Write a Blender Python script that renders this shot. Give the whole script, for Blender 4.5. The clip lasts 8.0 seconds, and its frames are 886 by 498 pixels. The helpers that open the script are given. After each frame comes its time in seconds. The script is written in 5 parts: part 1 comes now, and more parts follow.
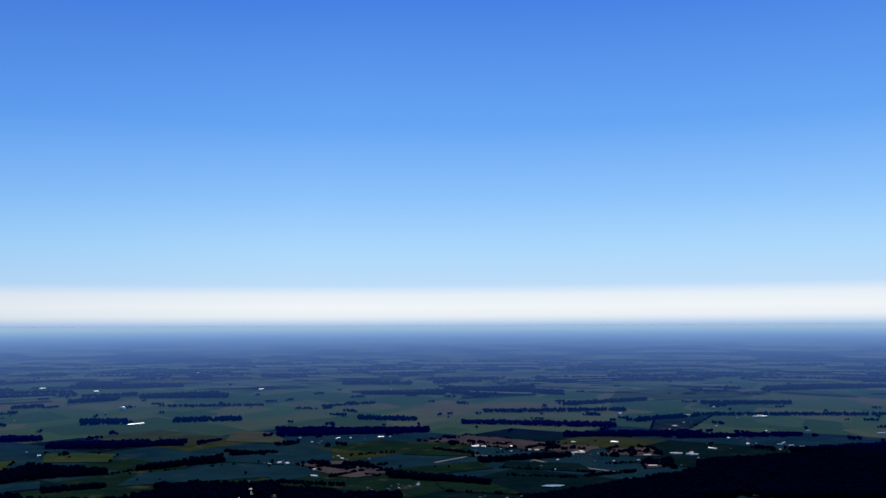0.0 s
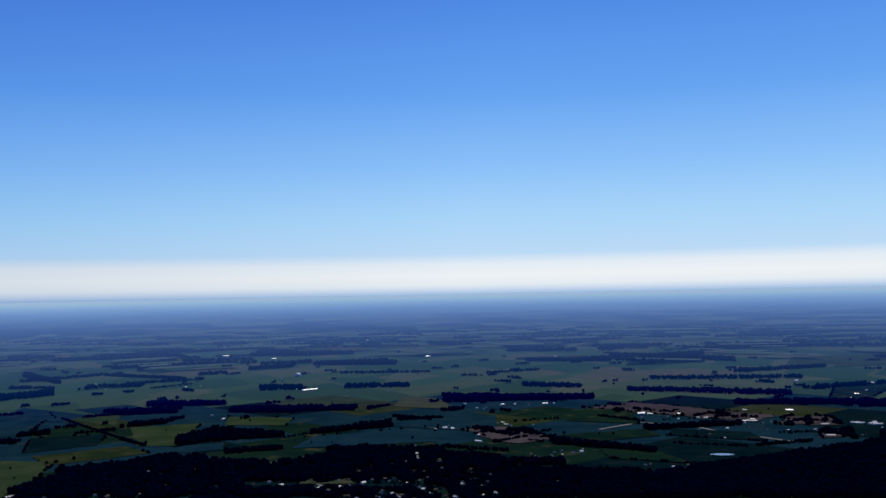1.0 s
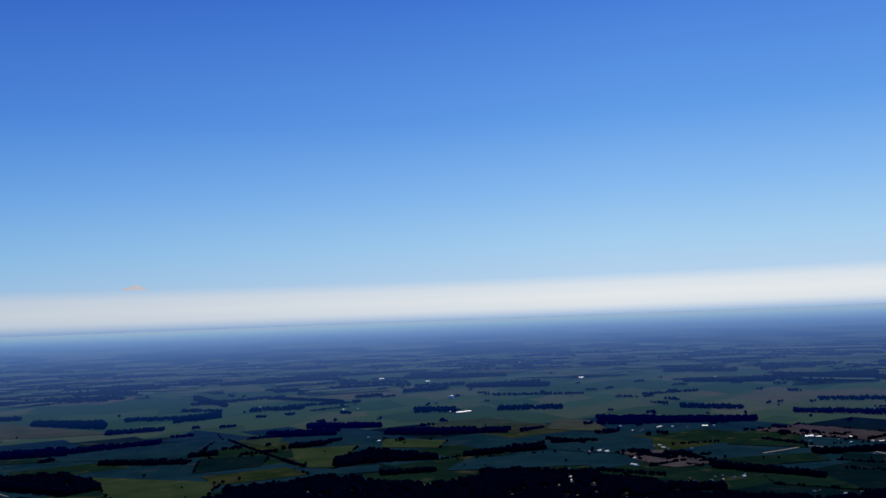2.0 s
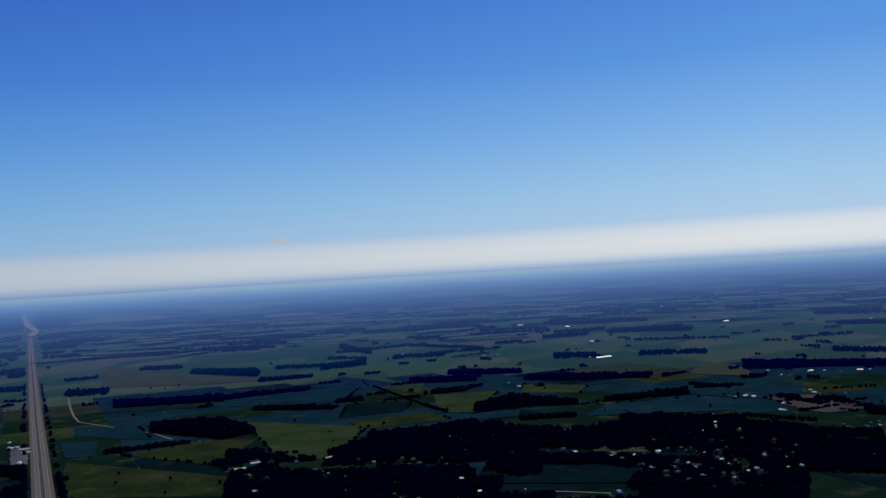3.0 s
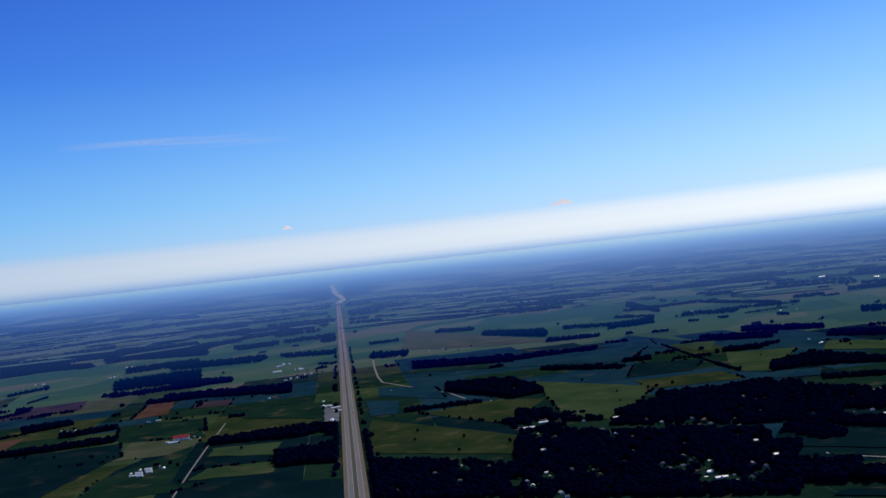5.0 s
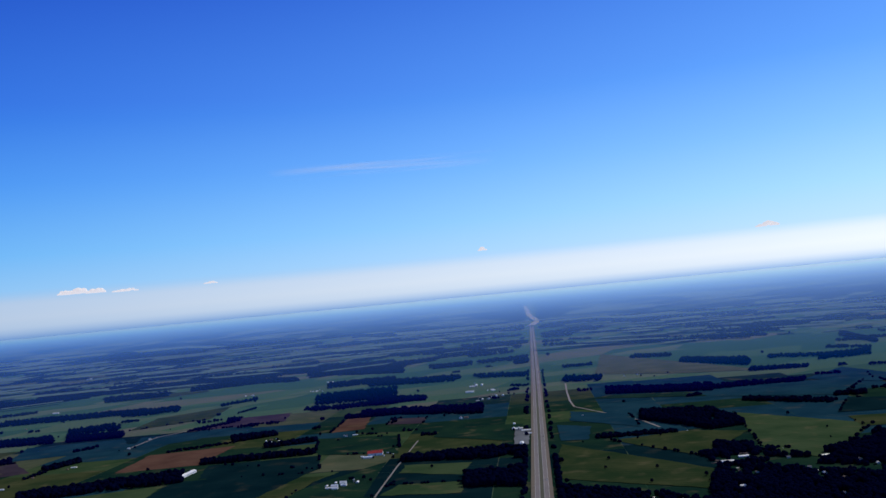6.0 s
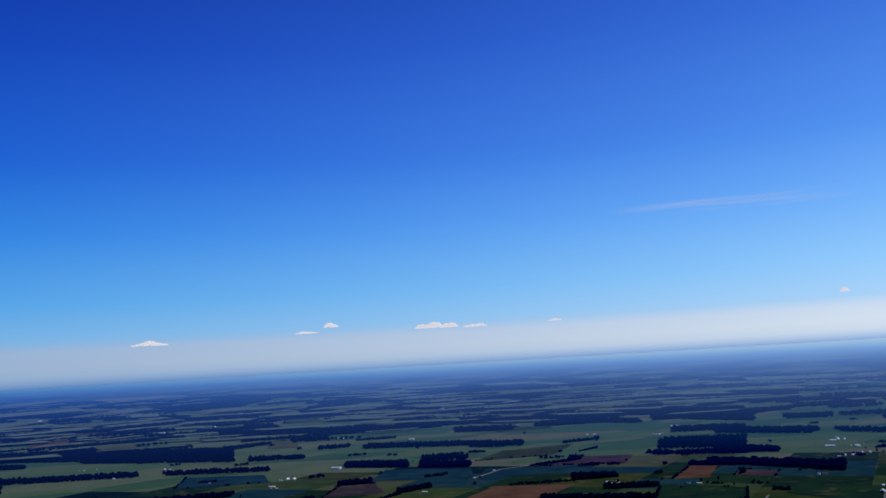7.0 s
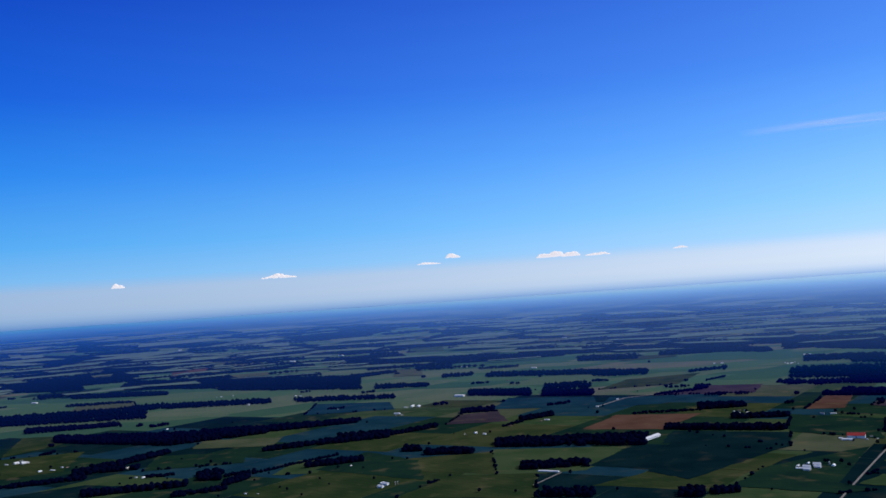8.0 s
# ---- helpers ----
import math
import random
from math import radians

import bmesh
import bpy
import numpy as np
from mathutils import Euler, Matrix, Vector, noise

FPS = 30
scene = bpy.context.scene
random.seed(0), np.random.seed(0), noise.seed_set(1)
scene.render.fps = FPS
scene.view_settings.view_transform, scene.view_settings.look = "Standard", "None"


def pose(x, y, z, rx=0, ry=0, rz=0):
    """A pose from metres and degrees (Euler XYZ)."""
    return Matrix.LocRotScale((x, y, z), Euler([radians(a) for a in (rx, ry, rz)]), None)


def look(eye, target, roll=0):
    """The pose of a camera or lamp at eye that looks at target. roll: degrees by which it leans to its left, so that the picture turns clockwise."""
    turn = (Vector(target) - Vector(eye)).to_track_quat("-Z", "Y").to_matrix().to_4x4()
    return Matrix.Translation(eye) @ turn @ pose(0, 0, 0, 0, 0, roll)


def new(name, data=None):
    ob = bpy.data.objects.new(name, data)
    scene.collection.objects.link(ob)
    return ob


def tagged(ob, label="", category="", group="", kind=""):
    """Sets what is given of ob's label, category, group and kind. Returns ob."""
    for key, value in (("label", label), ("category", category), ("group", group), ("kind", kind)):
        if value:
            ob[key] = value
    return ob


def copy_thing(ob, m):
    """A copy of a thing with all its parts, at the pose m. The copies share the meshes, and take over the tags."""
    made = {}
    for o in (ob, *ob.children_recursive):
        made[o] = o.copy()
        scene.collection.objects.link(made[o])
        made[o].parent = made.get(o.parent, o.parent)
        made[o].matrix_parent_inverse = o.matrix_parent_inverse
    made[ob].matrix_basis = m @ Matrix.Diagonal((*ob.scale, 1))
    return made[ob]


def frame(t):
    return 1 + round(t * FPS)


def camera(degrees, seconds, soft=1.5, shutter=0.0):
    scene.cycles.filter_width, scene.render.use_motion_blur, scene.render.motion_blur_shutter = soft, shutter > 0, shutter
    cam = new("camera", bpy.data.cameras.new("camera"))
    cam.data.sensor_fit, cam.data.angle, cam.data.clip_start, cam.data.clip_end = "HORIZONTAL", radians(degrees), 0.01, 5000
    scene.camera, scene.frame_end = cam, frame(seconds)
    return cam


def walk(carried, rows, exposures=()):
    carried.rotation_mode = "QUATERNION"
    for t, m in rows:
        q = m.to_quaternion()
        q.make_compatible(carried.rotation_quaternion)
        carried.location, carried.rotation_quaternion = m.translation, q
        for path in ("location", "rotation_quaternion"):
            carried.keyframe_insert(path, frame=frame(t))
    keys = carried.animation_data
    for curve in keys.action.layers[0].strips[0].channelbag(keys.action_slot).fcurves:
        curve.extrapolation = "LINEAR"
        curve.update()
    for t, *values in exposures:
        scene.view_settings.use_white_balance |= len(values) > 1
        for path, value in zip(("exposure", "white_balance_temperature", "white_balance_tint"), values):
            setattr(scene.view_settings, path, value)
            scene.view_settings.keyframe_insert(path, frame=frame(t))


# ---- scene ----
cam = camera(50.68, 8.0, soft=1.5)
# seconds, eye x, y, z, heading to the left of +y, pitch up, roll
PATH = [
    (0.00, 0.0, 0.0, 300.0, 0.00, 4.66, -0.30),
    (0.50, 6.5, 1.1, 299.9, 5.11, 3.87, -0.53),
    (0.80, 9.9, 2.2, 299.9, 8.04, 3.23, -0.82),
    (1.00, 11.9, 3.1, 299.9, 10.08, 2.78, -1.11),
    (1.30, 14.7, 4.7, 300.0, 13.00, 2.82, -1.52),
    (1.50, 16.3, 5.8, 300.1, 14.90, 3.28, -1.75),
    (1.70, 17.7, 6.8, 300.1, 16.73, 3.97, -1.88),
    (2.25, 20.8, 9.6, 300.1, 21.55, 4.20, -2.52),
    (2.80, 23.4, 12.7, 300.2, 26.21, 2.43, -3.20),
    (3.00, 24.5, 14.0, 300.2, 27.90, 1.51, -3.41),
    (3.30, 26.3, 16.2, 300.5, 30.51, 0.33, -3.74),
    (3.50, 27.5, 17.7, 300.9, 32.21, -0.10, -4.03),
    (3.80, 29.2, 19.6, 301.6, 34.76, -0.03, -4.46),
    (4.00, 30.2, 20.8, 301.8, 36.48, 0.35, -4.69),
    (4.20, 31.2, 21.9, 301.8, 38.11, 0.79, -5.20),
    (5.30, 34.5, 30.5, 300.9, 48.15, 0.47, -6.38),
    (5.50, 34.6, 33.2, 300.8, 49.96, 0.81, -6.48),
    (5.70, 33.8, 36.4, 300.7, 52.35, 1.47, -6.30),
    (6.00, 30.6, 41.7, 300.5, 57.21, 3.02, -5.39),
    (6.20, 28.3, 45.1, 300.2, 61.61, 4.23, -4.92),
    (6.40, 25.9, 48.4, 299.8, 66.91, 5.46, -4.22),
    (6.50, 24.6, 50.0, 299.5, 69.56, 6.00, -4.00),
    (6.70, 21.9, 53.3, 298.9, 74.00, 6.74, -3.58),
    (7.00, 17.5, 58.1, 298.0, 77.94, 7.02, -3.44),
    (7.20, 14.2, 61.1, 297.4, 79.40, 6.77, -3.75),
    (7.50, 9.0, 65.1, 296.8, 81.78, 5.84, -3.92),
    (7.70, 5.3, 67.6, 296.6, 83.38, 4.84, -4.00),
    (8.00, -0.3, 71.2, 296.4, 85.72, 3.24, -3.87),
]


def camera_pose(x, y, z, yaw, pitch, roll):
    a, b = radians(yaw), radians(pitch)
    ahead = Vector((-math.sin(a) * math.cos(b), math.cos(a) * math.cos(b), math.sin(b)))
    eye = Vector((x, y, z))
    return look(eye, eye + 100 * ahead, roll)


EXPOSURES = [(0.0, -0.88), (1.5, -0.98), (3.0, -1.16), (3.5, -0.80), (4.0, -0.68), (5.5, -0.63), (6.0, -0.55), (6.5, -0.68), (7.2, -0.67), (8.0, -0.45)]
walk(cam, [(t, camera_pose(*p)) for t, *p in PATH], EXPOSURES)

# ---- light ----
SUN_YAW, SUN_UP = 2.0, 42.0


def heading(yaw, up=0.0):
    a, b = radians(yaw), radians(up)
    return Vector((-math.sin(a) * math.cos(b), math.cos(a) * math.cos(b), math.sin(b)))


def srgb(r, g, b):
    return tuple((c / 12.92 if c <= 0.04045 else ((c + 0.055) / 1.055) ** 2.4) for c in (r / 255, g / 255, b / 255)) + (1.0,)


class Nodes:
    """Short writing for node trees."""

    def __init__(self, tree):
        self.tree = tree
        tree.nodes.clear()

    def add(self, kind, inputs=None, **settings):
        n = self.tree.nodes.new(kind)
        for key, value in settings.items():
            setattr(n, key, value)
        for key, value in (inputs or {}).items():
            if isinstance(value, bpy.types.NodeSocket):
                self.tree.links.new(value, n.inputs[key])
            else:
                n.inputs[key].default_value = value
        return n

    def math(self, op, a, b=0.0, c=0.0, clamp=False):
        n = self.add("ShaderNodeMath", {0: a, 1: b, 2: c}, operation=op)
        n.use_clamp = clamp
        return n.outputs[0]

    def span(self, value, a, b, c=0.0, d=1.0, smooth=False):
        n = self.add("ShaderNodeMapRange", {0: value, 1: a, 2: b, 3: c, 4: d})
        n.interpolation_type = "SMOOTHSTEP" if smooth else "LINEAR"
        return n.outputs[0]

    def ramp(self, value, stops, interpolation="LINEAR"):
        n = self.add("ShaderNodeValToRGB", {0: value})
        n.color_ramp.interpolation = interpolation
        e = n.color_ramp.elements
        while len(e) < len(stops):
            e.new(0.5)
        for k, (at, colour) in zip(e, stops):
            k.position, k.color = at, colour
        return n.outputs[0]

    def mix(self, fac, a, b, how="MIX"):
        n = self.add("ShaderNodeMix", {0: fac, 6: a, 7: b}, data_type="RGBA", blend_type=how)
        return n.outputs[2]


def make_world():
    world = bpy.data.worlds.new("sky")
    world.use_nodes = True
    scene.world = world
    n = Nodes(world.node_tree)
    way = n.add("ShaderNodeTexCoord").outputs["Generated"]
    split = n.add("ShaderNodeSeparateXYZ", {0: way}).outputs
    height = n.span(split[2], 0.0, 0.5)
    blue = heading(150)
    side = n.add("ShaderNodeVectorMath", {0: way, 1: tuple(blue)}, operation="DOT_PRODUCT").outputs["Value"]
    # paler towards the sun, deeper blue away from it
    pale = n.ramp(height, [
        (0.0, srgb(158, 188, 226)), (0.009, srgb(200, 217, 238)), (0.020, srgb(230, 237, 243)), (0.040, srgb(238, 243, 246)), (0.064, srgb(228, 237, 246)), (0.086, srgb(188, 219, 247)),
        (0.16, srgb(170, 214, 250)), (0.27, srgb(140, 194, 250)), (0.42, srgb(102, 164, 242)), (0.66, srgb(72, 130, 226)), (0.9, srgb(46, 94, 204))])
    deep = n.ramp(height, [
        (0.0, srgb(92, 138, 202)), (0.010, srgb(126, 165, 214)), (0.022, srgb(146, 180, 221)), (0.036, srgb(154, 184, 222)), (0.070, srgb(156, 188, 227)), (0.094, srgb(122, 190, 247)),
        (0.16, srgb(80, 174, 250)), (0.30, srgb(30, 136, 244)), (0.45, srgb(4, 94, 224)), (0.66, srgb(0, 62, 194)), (0.9, srgb(0, 36, 150))])
    near_sky = n.mix(n.span(side, -0.78, 0.90), pale, deep)
    gain = n.span(side, -0.78, 0.90, 1.10, 0.74)
    near_sky = n.mix(1.0, near_sky, n.add("ShaderNodeCombineColor", {0: gain, 1: gain, 2: gain}).outputs[0], "MULTIPLY")
    high = n.add("ShaderNodeTexSky", sky_type="NISHITA", sun_disc=False, sun_elevation=radians(SUN_UP), sun_rotation=radians(SUN_YAW), altitude=300.0)
    high_sky = n.mix(1.0, high.outputs[0], (0.035, 0.035, 0.035, 1), "MULTIPLY")
    sky = n.mix(n.span(split[2], 0.44, 0.62, smooth=True), near_sky, high_sky)
    back = n.add("ShaderNodeBackground", {0: sky, 1: 1.7})
    n.add("ShaderNodeOutputWorld", {0: back.outputs[0]})


make_world()
sun = new("sun", bpy.data.lights.new("sun", "SUN"))
sun.data.energy, sun.data.angle, sun.data.color = 3.6, radians(0.53), (1.0, 0.95, 0.86)
sun.matrix_world = look(heading(SUN_YAW, SUN_UP) * 900, (0, 0, 0))

# ---- the lie of the land ----
# Flat farmland to 2.6 km; farther off the plain is drawn together, towards the middle of the flight, so that its rim at 4.7 km is the horizon.
MID, EYE_UP, FLAT, RIM = Vector((20.0, 33.0)), 300.0, 2600.0, 4700.0


def shrink(x, y):
    far = math.hypot(x - MID.x, y - MID.y)
    if far <= FLAT:
        return 1.0
    room = RIM - FLAT
    return (FLAT + room * (1 - 1 / (1 + (far - FLAT) / room))) / far


def lay(x, y, h=0.0):
    """The place over the plan's point (x, y), h metres above the ground."""
    s = shrink(x, y)
    return (MID.x + (x - MID.x) * s, MID.y + (y - MID.y) * s, EYE_UP * (1 - s) + h * s)


def lay_all(p):
    """The same for rows of x, y, h."""
    d = p[:, :2] - np.array(MID)
    far = np.maximum(np.hypot(d[:, 0], d[:, 1]), 1e-6)
    room = RIM - FLAT
    s = np.where(far <= FLAT, 1.0, (FLAT + room * (1 - 1 / (1 + np.maximum(far - FLAT, 0) / room))) / far)
    return np.column_stack([MID.x + d[:, 0] * s, MID.y + d[:, 1] * s, EYE_UP * (1 - s) + p[:, 2] * s])


# ---- materials ----
def material(name):
    m = bpy.data.materials.new(name)
    m.use_nodes = True
    return m, Nodes(m.node_tree)


def finish(n, colour, rough=0.9, normal=None, spec=0.2):
    b = n.add("ShaderNodeBsdfPrincipled", {"Base Color": colour, "Roughness": rough, "Specular IOR Level": spec})
    if normal is not None:
        n.tree.links.new(normal, b.inputs["Normal"])
    n.add("ShaderNodeOutputMaterial", {0: b.outputs[0]})


def crop(name, low, high, rows=0.0, wear=(0.16, 0.13, 0.07, 1), patch=0.4):
    """A crop or soil: broad patches, fine grain, drill rows and a few worn places."""
    m, n = material(name)
    at = n.add("ShaderNodeAttribute", attribute_name="plan").outputs["Vector"]
    rand = n.add("ShaderNodeObjectInfo").outputs["Random"]
    broad = n.add("ShaderNodeTexNoise", {"Vector": at, "Scale": 0.012, "Detail": 4.0}).outputs["Fac"]
    fine = n.add("ShaderNodeTexNoise", {"Vector": at, "Scale": 0.12, "Detail": 5.0, "Roughness": 0.7}).outputs["Fac"]
    tone = n.math("ADD", n.span(broad, 0.34, 0.66, -0.15, 0.85), n.span(fine, 0.3, 0.7, 0.0, 0.3))
    tone = n.math("ADD", tone, n.span(rand, 0, 1, -0.25, 0.25), clamp=True)
    colour = n.ramp(tone, [(0.0, low), (1.0, high)])
    bare = n.add("ShaderNodeTexNoise", {"Vector": at, "Scale": 0.02, "Detail": 6.0, "W": 3.0}, noise_dimensions="4D").outputs["Fac"]
    colour = n.mix(n.span(bare, 0.54, 0.72, 0.0, patch, True), colour, wear)
    if rows:
        turned = n.add("ShaderNodeMapping", {"Vector": at, "Rotation": (0, 0, radians(rows))}).outputs[0]
        lines = n.add("ShaderNodeTexWave", {"Vector": turned, "Scale": 0.02, "Distortion": 1.2, "Detail": 2.0}).outputs["Fac"]
        colour = n.mix(n.span(lines, 0.0, 1.0, 0.0, 0.2), colour, n.mix(1.0, colour, (0.6, 0.6, 0.55, 1), "MULTIPLY"))
    bump = n.add("ShaderNodeBump", {"Height": fine, "Strength": 0.4, "Distance": 1.0}).outputs[0]
    finish(n, colour, 1.0, bump, 0.0)
    return m


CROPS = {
    # blue of the haze is mixed into the green, dark and teal colours
    "green": crop("green_crop", (0.0060, 0.0250, 0.0200, 1), (0.0135, 0.0390, 0.0230, 1), 20),
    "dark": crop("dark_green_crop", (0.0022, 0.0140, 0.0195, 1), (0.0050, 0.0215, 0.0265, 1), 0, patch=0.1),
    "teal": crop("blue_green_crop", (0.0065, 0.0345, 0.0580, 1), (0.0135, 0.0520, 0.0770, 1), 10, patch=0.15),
    "olive": crop("olive_pasture", (0.0200, 0.0410, 0.0170, 1), (0.0520, 0.0640, 0.0270, 1), 52),
    "yellow": crop("ripening_crop", (0.0290, 0.0600, 0.0260, 1), (0.0540, 0.0850, 0.0390, 1), 30),
    "tan": crop("dry_stubble", (0.0595, 0.0782, 0.0442, 1), (0.0952, 0.1062, 0.0638, 1), 60),
    "brown": crop("ploughed_soil", (0.0816, 0.0427, 0.0326, 1), (0.1282, 0.0695, 0.0506, 1), 35),
    "purple": crop("dark_fallow", (0.0365, 0.0285, 0.0434, 1), (0.0548, 0.0422, 0.0595, 1), 45),
    # the pale, bluish lift of hazy distance is put into this colour
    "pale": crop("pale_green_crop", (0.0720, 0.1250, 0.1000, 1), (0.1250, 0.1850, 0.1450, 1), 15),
    "yard": crop("pale_concrete_yard", (0.12, 0.13, 0.145, 1), (0.19, 0.20, 0.215, 1), 0, (0.16, 0.15, 0.14, 1), 0.5),
    "lot": crop("bare_gravel_lot", (0.070, 0.057, 0.064, 1), (0.120, 0.098, 0.105, 1), 0, (0.020, 0.030, 0.032, 1), 0.9),
}


def make_ground_material():
    """Farmland too far or too small to be fields of its own: a patchwork of plots."""
    m, n = material("farmland")
    at = n.add("ShaderNodeAttribute", attribute_name="plan").outputs["Vector"]
    turned = n.add("ShaderNodeMapping", {"Vector": at, "Rotation": (0, 0, radians(-52)), "Scale": (1.0, 0.55, 1.0)}).outputs[0]
    plots = n.add("ShaderNodeTexVoronoi", {"Vector": turned, "Scale": 0.0045, "Randomness": 0.8}, distance="CHEBYCHEV")
    pick = n.add("ShaderNodeSeparateColor", {0: plots.outputs["Color"]}).outputs[0]
    colour = n.ramp(pick, [
        (0.0, (0.044, 0.104, 0.060, 1)), (0.22, (0.072, 0.137, 0.073, 1)), (0.42, (0.098, 0.143, 0.081, 1)), (0.60, (0.039, 0.099, 0.065, 1)),
        (0.72, (0.124, 0.156, 0.098, 1)), (0.86, (0.143, 0.140, 0.104, 1)), (0.93, (0.065, 0.137, 0.078, 1))], "CONSTANT")
    broad = n.add("ShaderNodeTexNoise", {"Vector": at, "Scale": 0.006, "Detail": 5.0}).outputs["Fac"]
    fine = n.add("ShaderNodeTexNoise", {"Vector": at, "Scale": 0.09, "Detail": 4.0}).outputs["Fac"]
    colour = n.mix(n.span(broad, 0.35, 0.7, 0.0, 0.5), colour, (0.055, 0.120, 0.068, 1))
    colour = n.mix(n.span(fine, 0.4, 0.75, 0.0, 0.35), colour, (0.023, 0.060, 0.036, 1))
    bump = n.add("ShaderNodeBump", {"Height": fine, "Strength": 0.4, "Distance": 1.0}).outputs[0]
    finish(n, colour, 1.0, bump, 0.0)
    return m


def plain(name, colour, other=None, scale=0.3, rough=0.8, spec=0.3, metal=0.0):
    m, n = material(name)
    where = n.add("ShaderNodeTexCoord").outputs["Object"]
    grain = n.add("ShaderNodeTexNoise", {"Vector": where, "Scale": scale, "Detail": 5.0}).outputs["Fac"]
    stain = n.add("ShaderNodeTexNoise", {"Vector": where, "Scale": scale * 0.15, "Detail": 3.0}).outputs["Fac"]
    other = other or tuple(c * 0.7 for c in colour[:3]) + (1,)
    mixed = n.mix(n.span(grain, 0.35, 0.7, 0.0, 0.6), colour, other)
    mixed = n.mix(n.span(stain, 0.45, 0.7, 0.0, 0.5), mixed, other)
    b = n.add("ShaderNodeBsdfPrincipled", {"Base Color": mixed, "Roughness": rough, "Specular IOR Level": spec, "Metallic": metal})
    n.add("ShaderNodeOutputMaterial", {0: b.outputs[0]})
    return m


def make_foliage(name, low, high):
    m, n = material(name)
    rand = n.add("ShaderNodeNewGeometry").outputs["Random Per Island"]
    where = n.add("ShaderNodeTexCoord").outputs["Object"]
    grain = n.add("ShaderNodeTexNoise", {"Vector": where, "Scale": 0.6, "Detail": 4.0}).outputs["Fac"]
    tone = n.math("ADD", n.math("MULTIPLY", rand, 0.6), n.span(grain, 0.3, 0.7, 0.0, 0.4), clamp=True)
    colour = n.ramp(tone, [(0.0, low), (1.0, high)])
    bump = n.add("ShaderNodeBump", {"Height": grain, "Strength": 0.8, "Distance": 1.5}).outputs[0]
    finish(n, colour, 1.0, bump, 0.0)
    return m


FARMLAND = make_ground_material()
# near-black leaves; the navy is blue haze put into their colour
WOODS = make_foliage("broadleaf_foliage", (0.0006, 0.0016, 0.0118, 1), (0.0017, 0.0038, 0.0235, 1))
BARK = plain("bark", (0.06, 0.045, 0.03, 1), scale=2.0)
ASPHALT = plain("weathered_asphalt", (0.21, 0.18, 0.165, 1), (0.16, 0.14, 0.13, 1), 0.08)
CONCRETE = plain("pale_concrete", (0.34, 0.31, 0.28, 1), scale=0.2)
VERGE = plain("dry_verge", (0.17, 0.13, 0.09, 1), (0.12, 0.10, 0.065, 1), 0.06)
MEDIAN = plain("median_grass", (0.085, 0.08, 0.038, 1), (0.055, 0.06, 0.03, 1), 0.06)
GRAVEL = plain("gravel_lane", (0.26, 0.23, 0.20, 1), scale=0.3)
PAINT = plain("road_paint", (0.75, 0.75, 0.72, 1))
WHITE_ROOF = plain("white_metal_roof", (0.93, 0.93, 0.92, 1), (0.80, 0.80, 0.79, 1), 0.4, 0.5, 0.5, 0.2)
GREY_ROOF = plain("grey_shingle_roof", (0.20, 0.20, 0.22, 1), scale=0.8)
BROWN_ROOF = plain("brown_shingle_roof", (0.17, 0.12, 0.10, 1), scale=0.8)
RED_ROOF = plain("red_barn_roof", (0.50, 0.045, 0.04, 1), (0.36, 0.04, 0.035, 1), 0.5)
SIDING = plain("white_siding", (0.88, 0.87, 0.85, 1), scale=0.5)
BEIGE_WALL = plain("beige_wall", (0.52, 0.44, 0.36, 1), scale=0.5)
BRICK_WALL = plain("brick_wall", (0.30, 0.16, 0.12, 1), scale=0.5)
GLASS, _n = material("window_glass")
finish(_n, (0.03, 0.04, 0.05, 1), 0.1, None, 0.6)
WATER, _n = material("pond_water")
finish(_n, (0.30, 0.34, 0.36, 1), 0.08, None, 0.8)


# ---- meshes ----
def mesh_object(name, verts, faces, mat, plan=None, parent=None, label="", smooth=False):
    me = bpy.data.meshes.new(name)
    me.from_pydata([tuple(map(float, v)) for v in verts], [], [tuple(map(int, f)) for f in faces])
    if plan is not None:
        me.attributes.new("plan", "FLOAT_VECTOR", "POINT").data.foreach_set("vector", np.asarray(plan, np.float32).ravel())
    if smooth:
        me.polygons.foreach_set("use_smooth", [True] * len(me.polygons))
    me.materials.append(mat)
    ob = new(name, me)
    if parent:
        ob.parent = parent
    if label:
        tagged(ob, label)
    return ob


def part(name, bm, mat, parent, label=""):
    me = bpy.data.meshes.new(name)
    bm.to_mesh(me)
    bm.free()
    me.materials.append(mat)
    ob = new(name, me)
    ob.parent = parent
    if label:
        tagged(ob, label)
    return ob


def between(a, b, c, d, u, v):
    """The point at u, v of a four-sided patch of the plan."""
    return (a * (1 - u) + b * u) * (1 - v) + (d * (1 - u) + c * u) * v


def sheet(name, a, b, c, d, step, h, mat, edge=0.0, seed=0):
    """A thin patch that follows the ground, between four corners, with a slightly uneven border."""
    nu = min(60, max(2, round(max((b - a).length, (c - d).length) / step)))
    nv = min(60, max(2, round(max((d - a).length, (c - b).length) / step)))
    rng = random.Random(seed)
    rows, plan = [], []
    for j in range(nv + 1):
        for i in range(nu + 1):
            p = between(a, b, c, d, i / nu, j / nv)
            if edge and (i in (0, nu) or j in (0, nv)):
                p = p + Vector((rng.uniform(-edge, edge), rng.uniform(-edge, edge)))
            rows.append((p.x, p.y, h))
            plan.append((p.x, p.y, 0))
    faces = [(j * (nu + 1) + i, j * (nu + 1) + i + 1, (j + 1) * (nu + 1) + i + 1, (j + 1) * (nu + 1) + i) for j in range(nv) for i in range(nu)]
    return mesh_object(name, lay_all(np.array(rows)), faces, mat, plan)


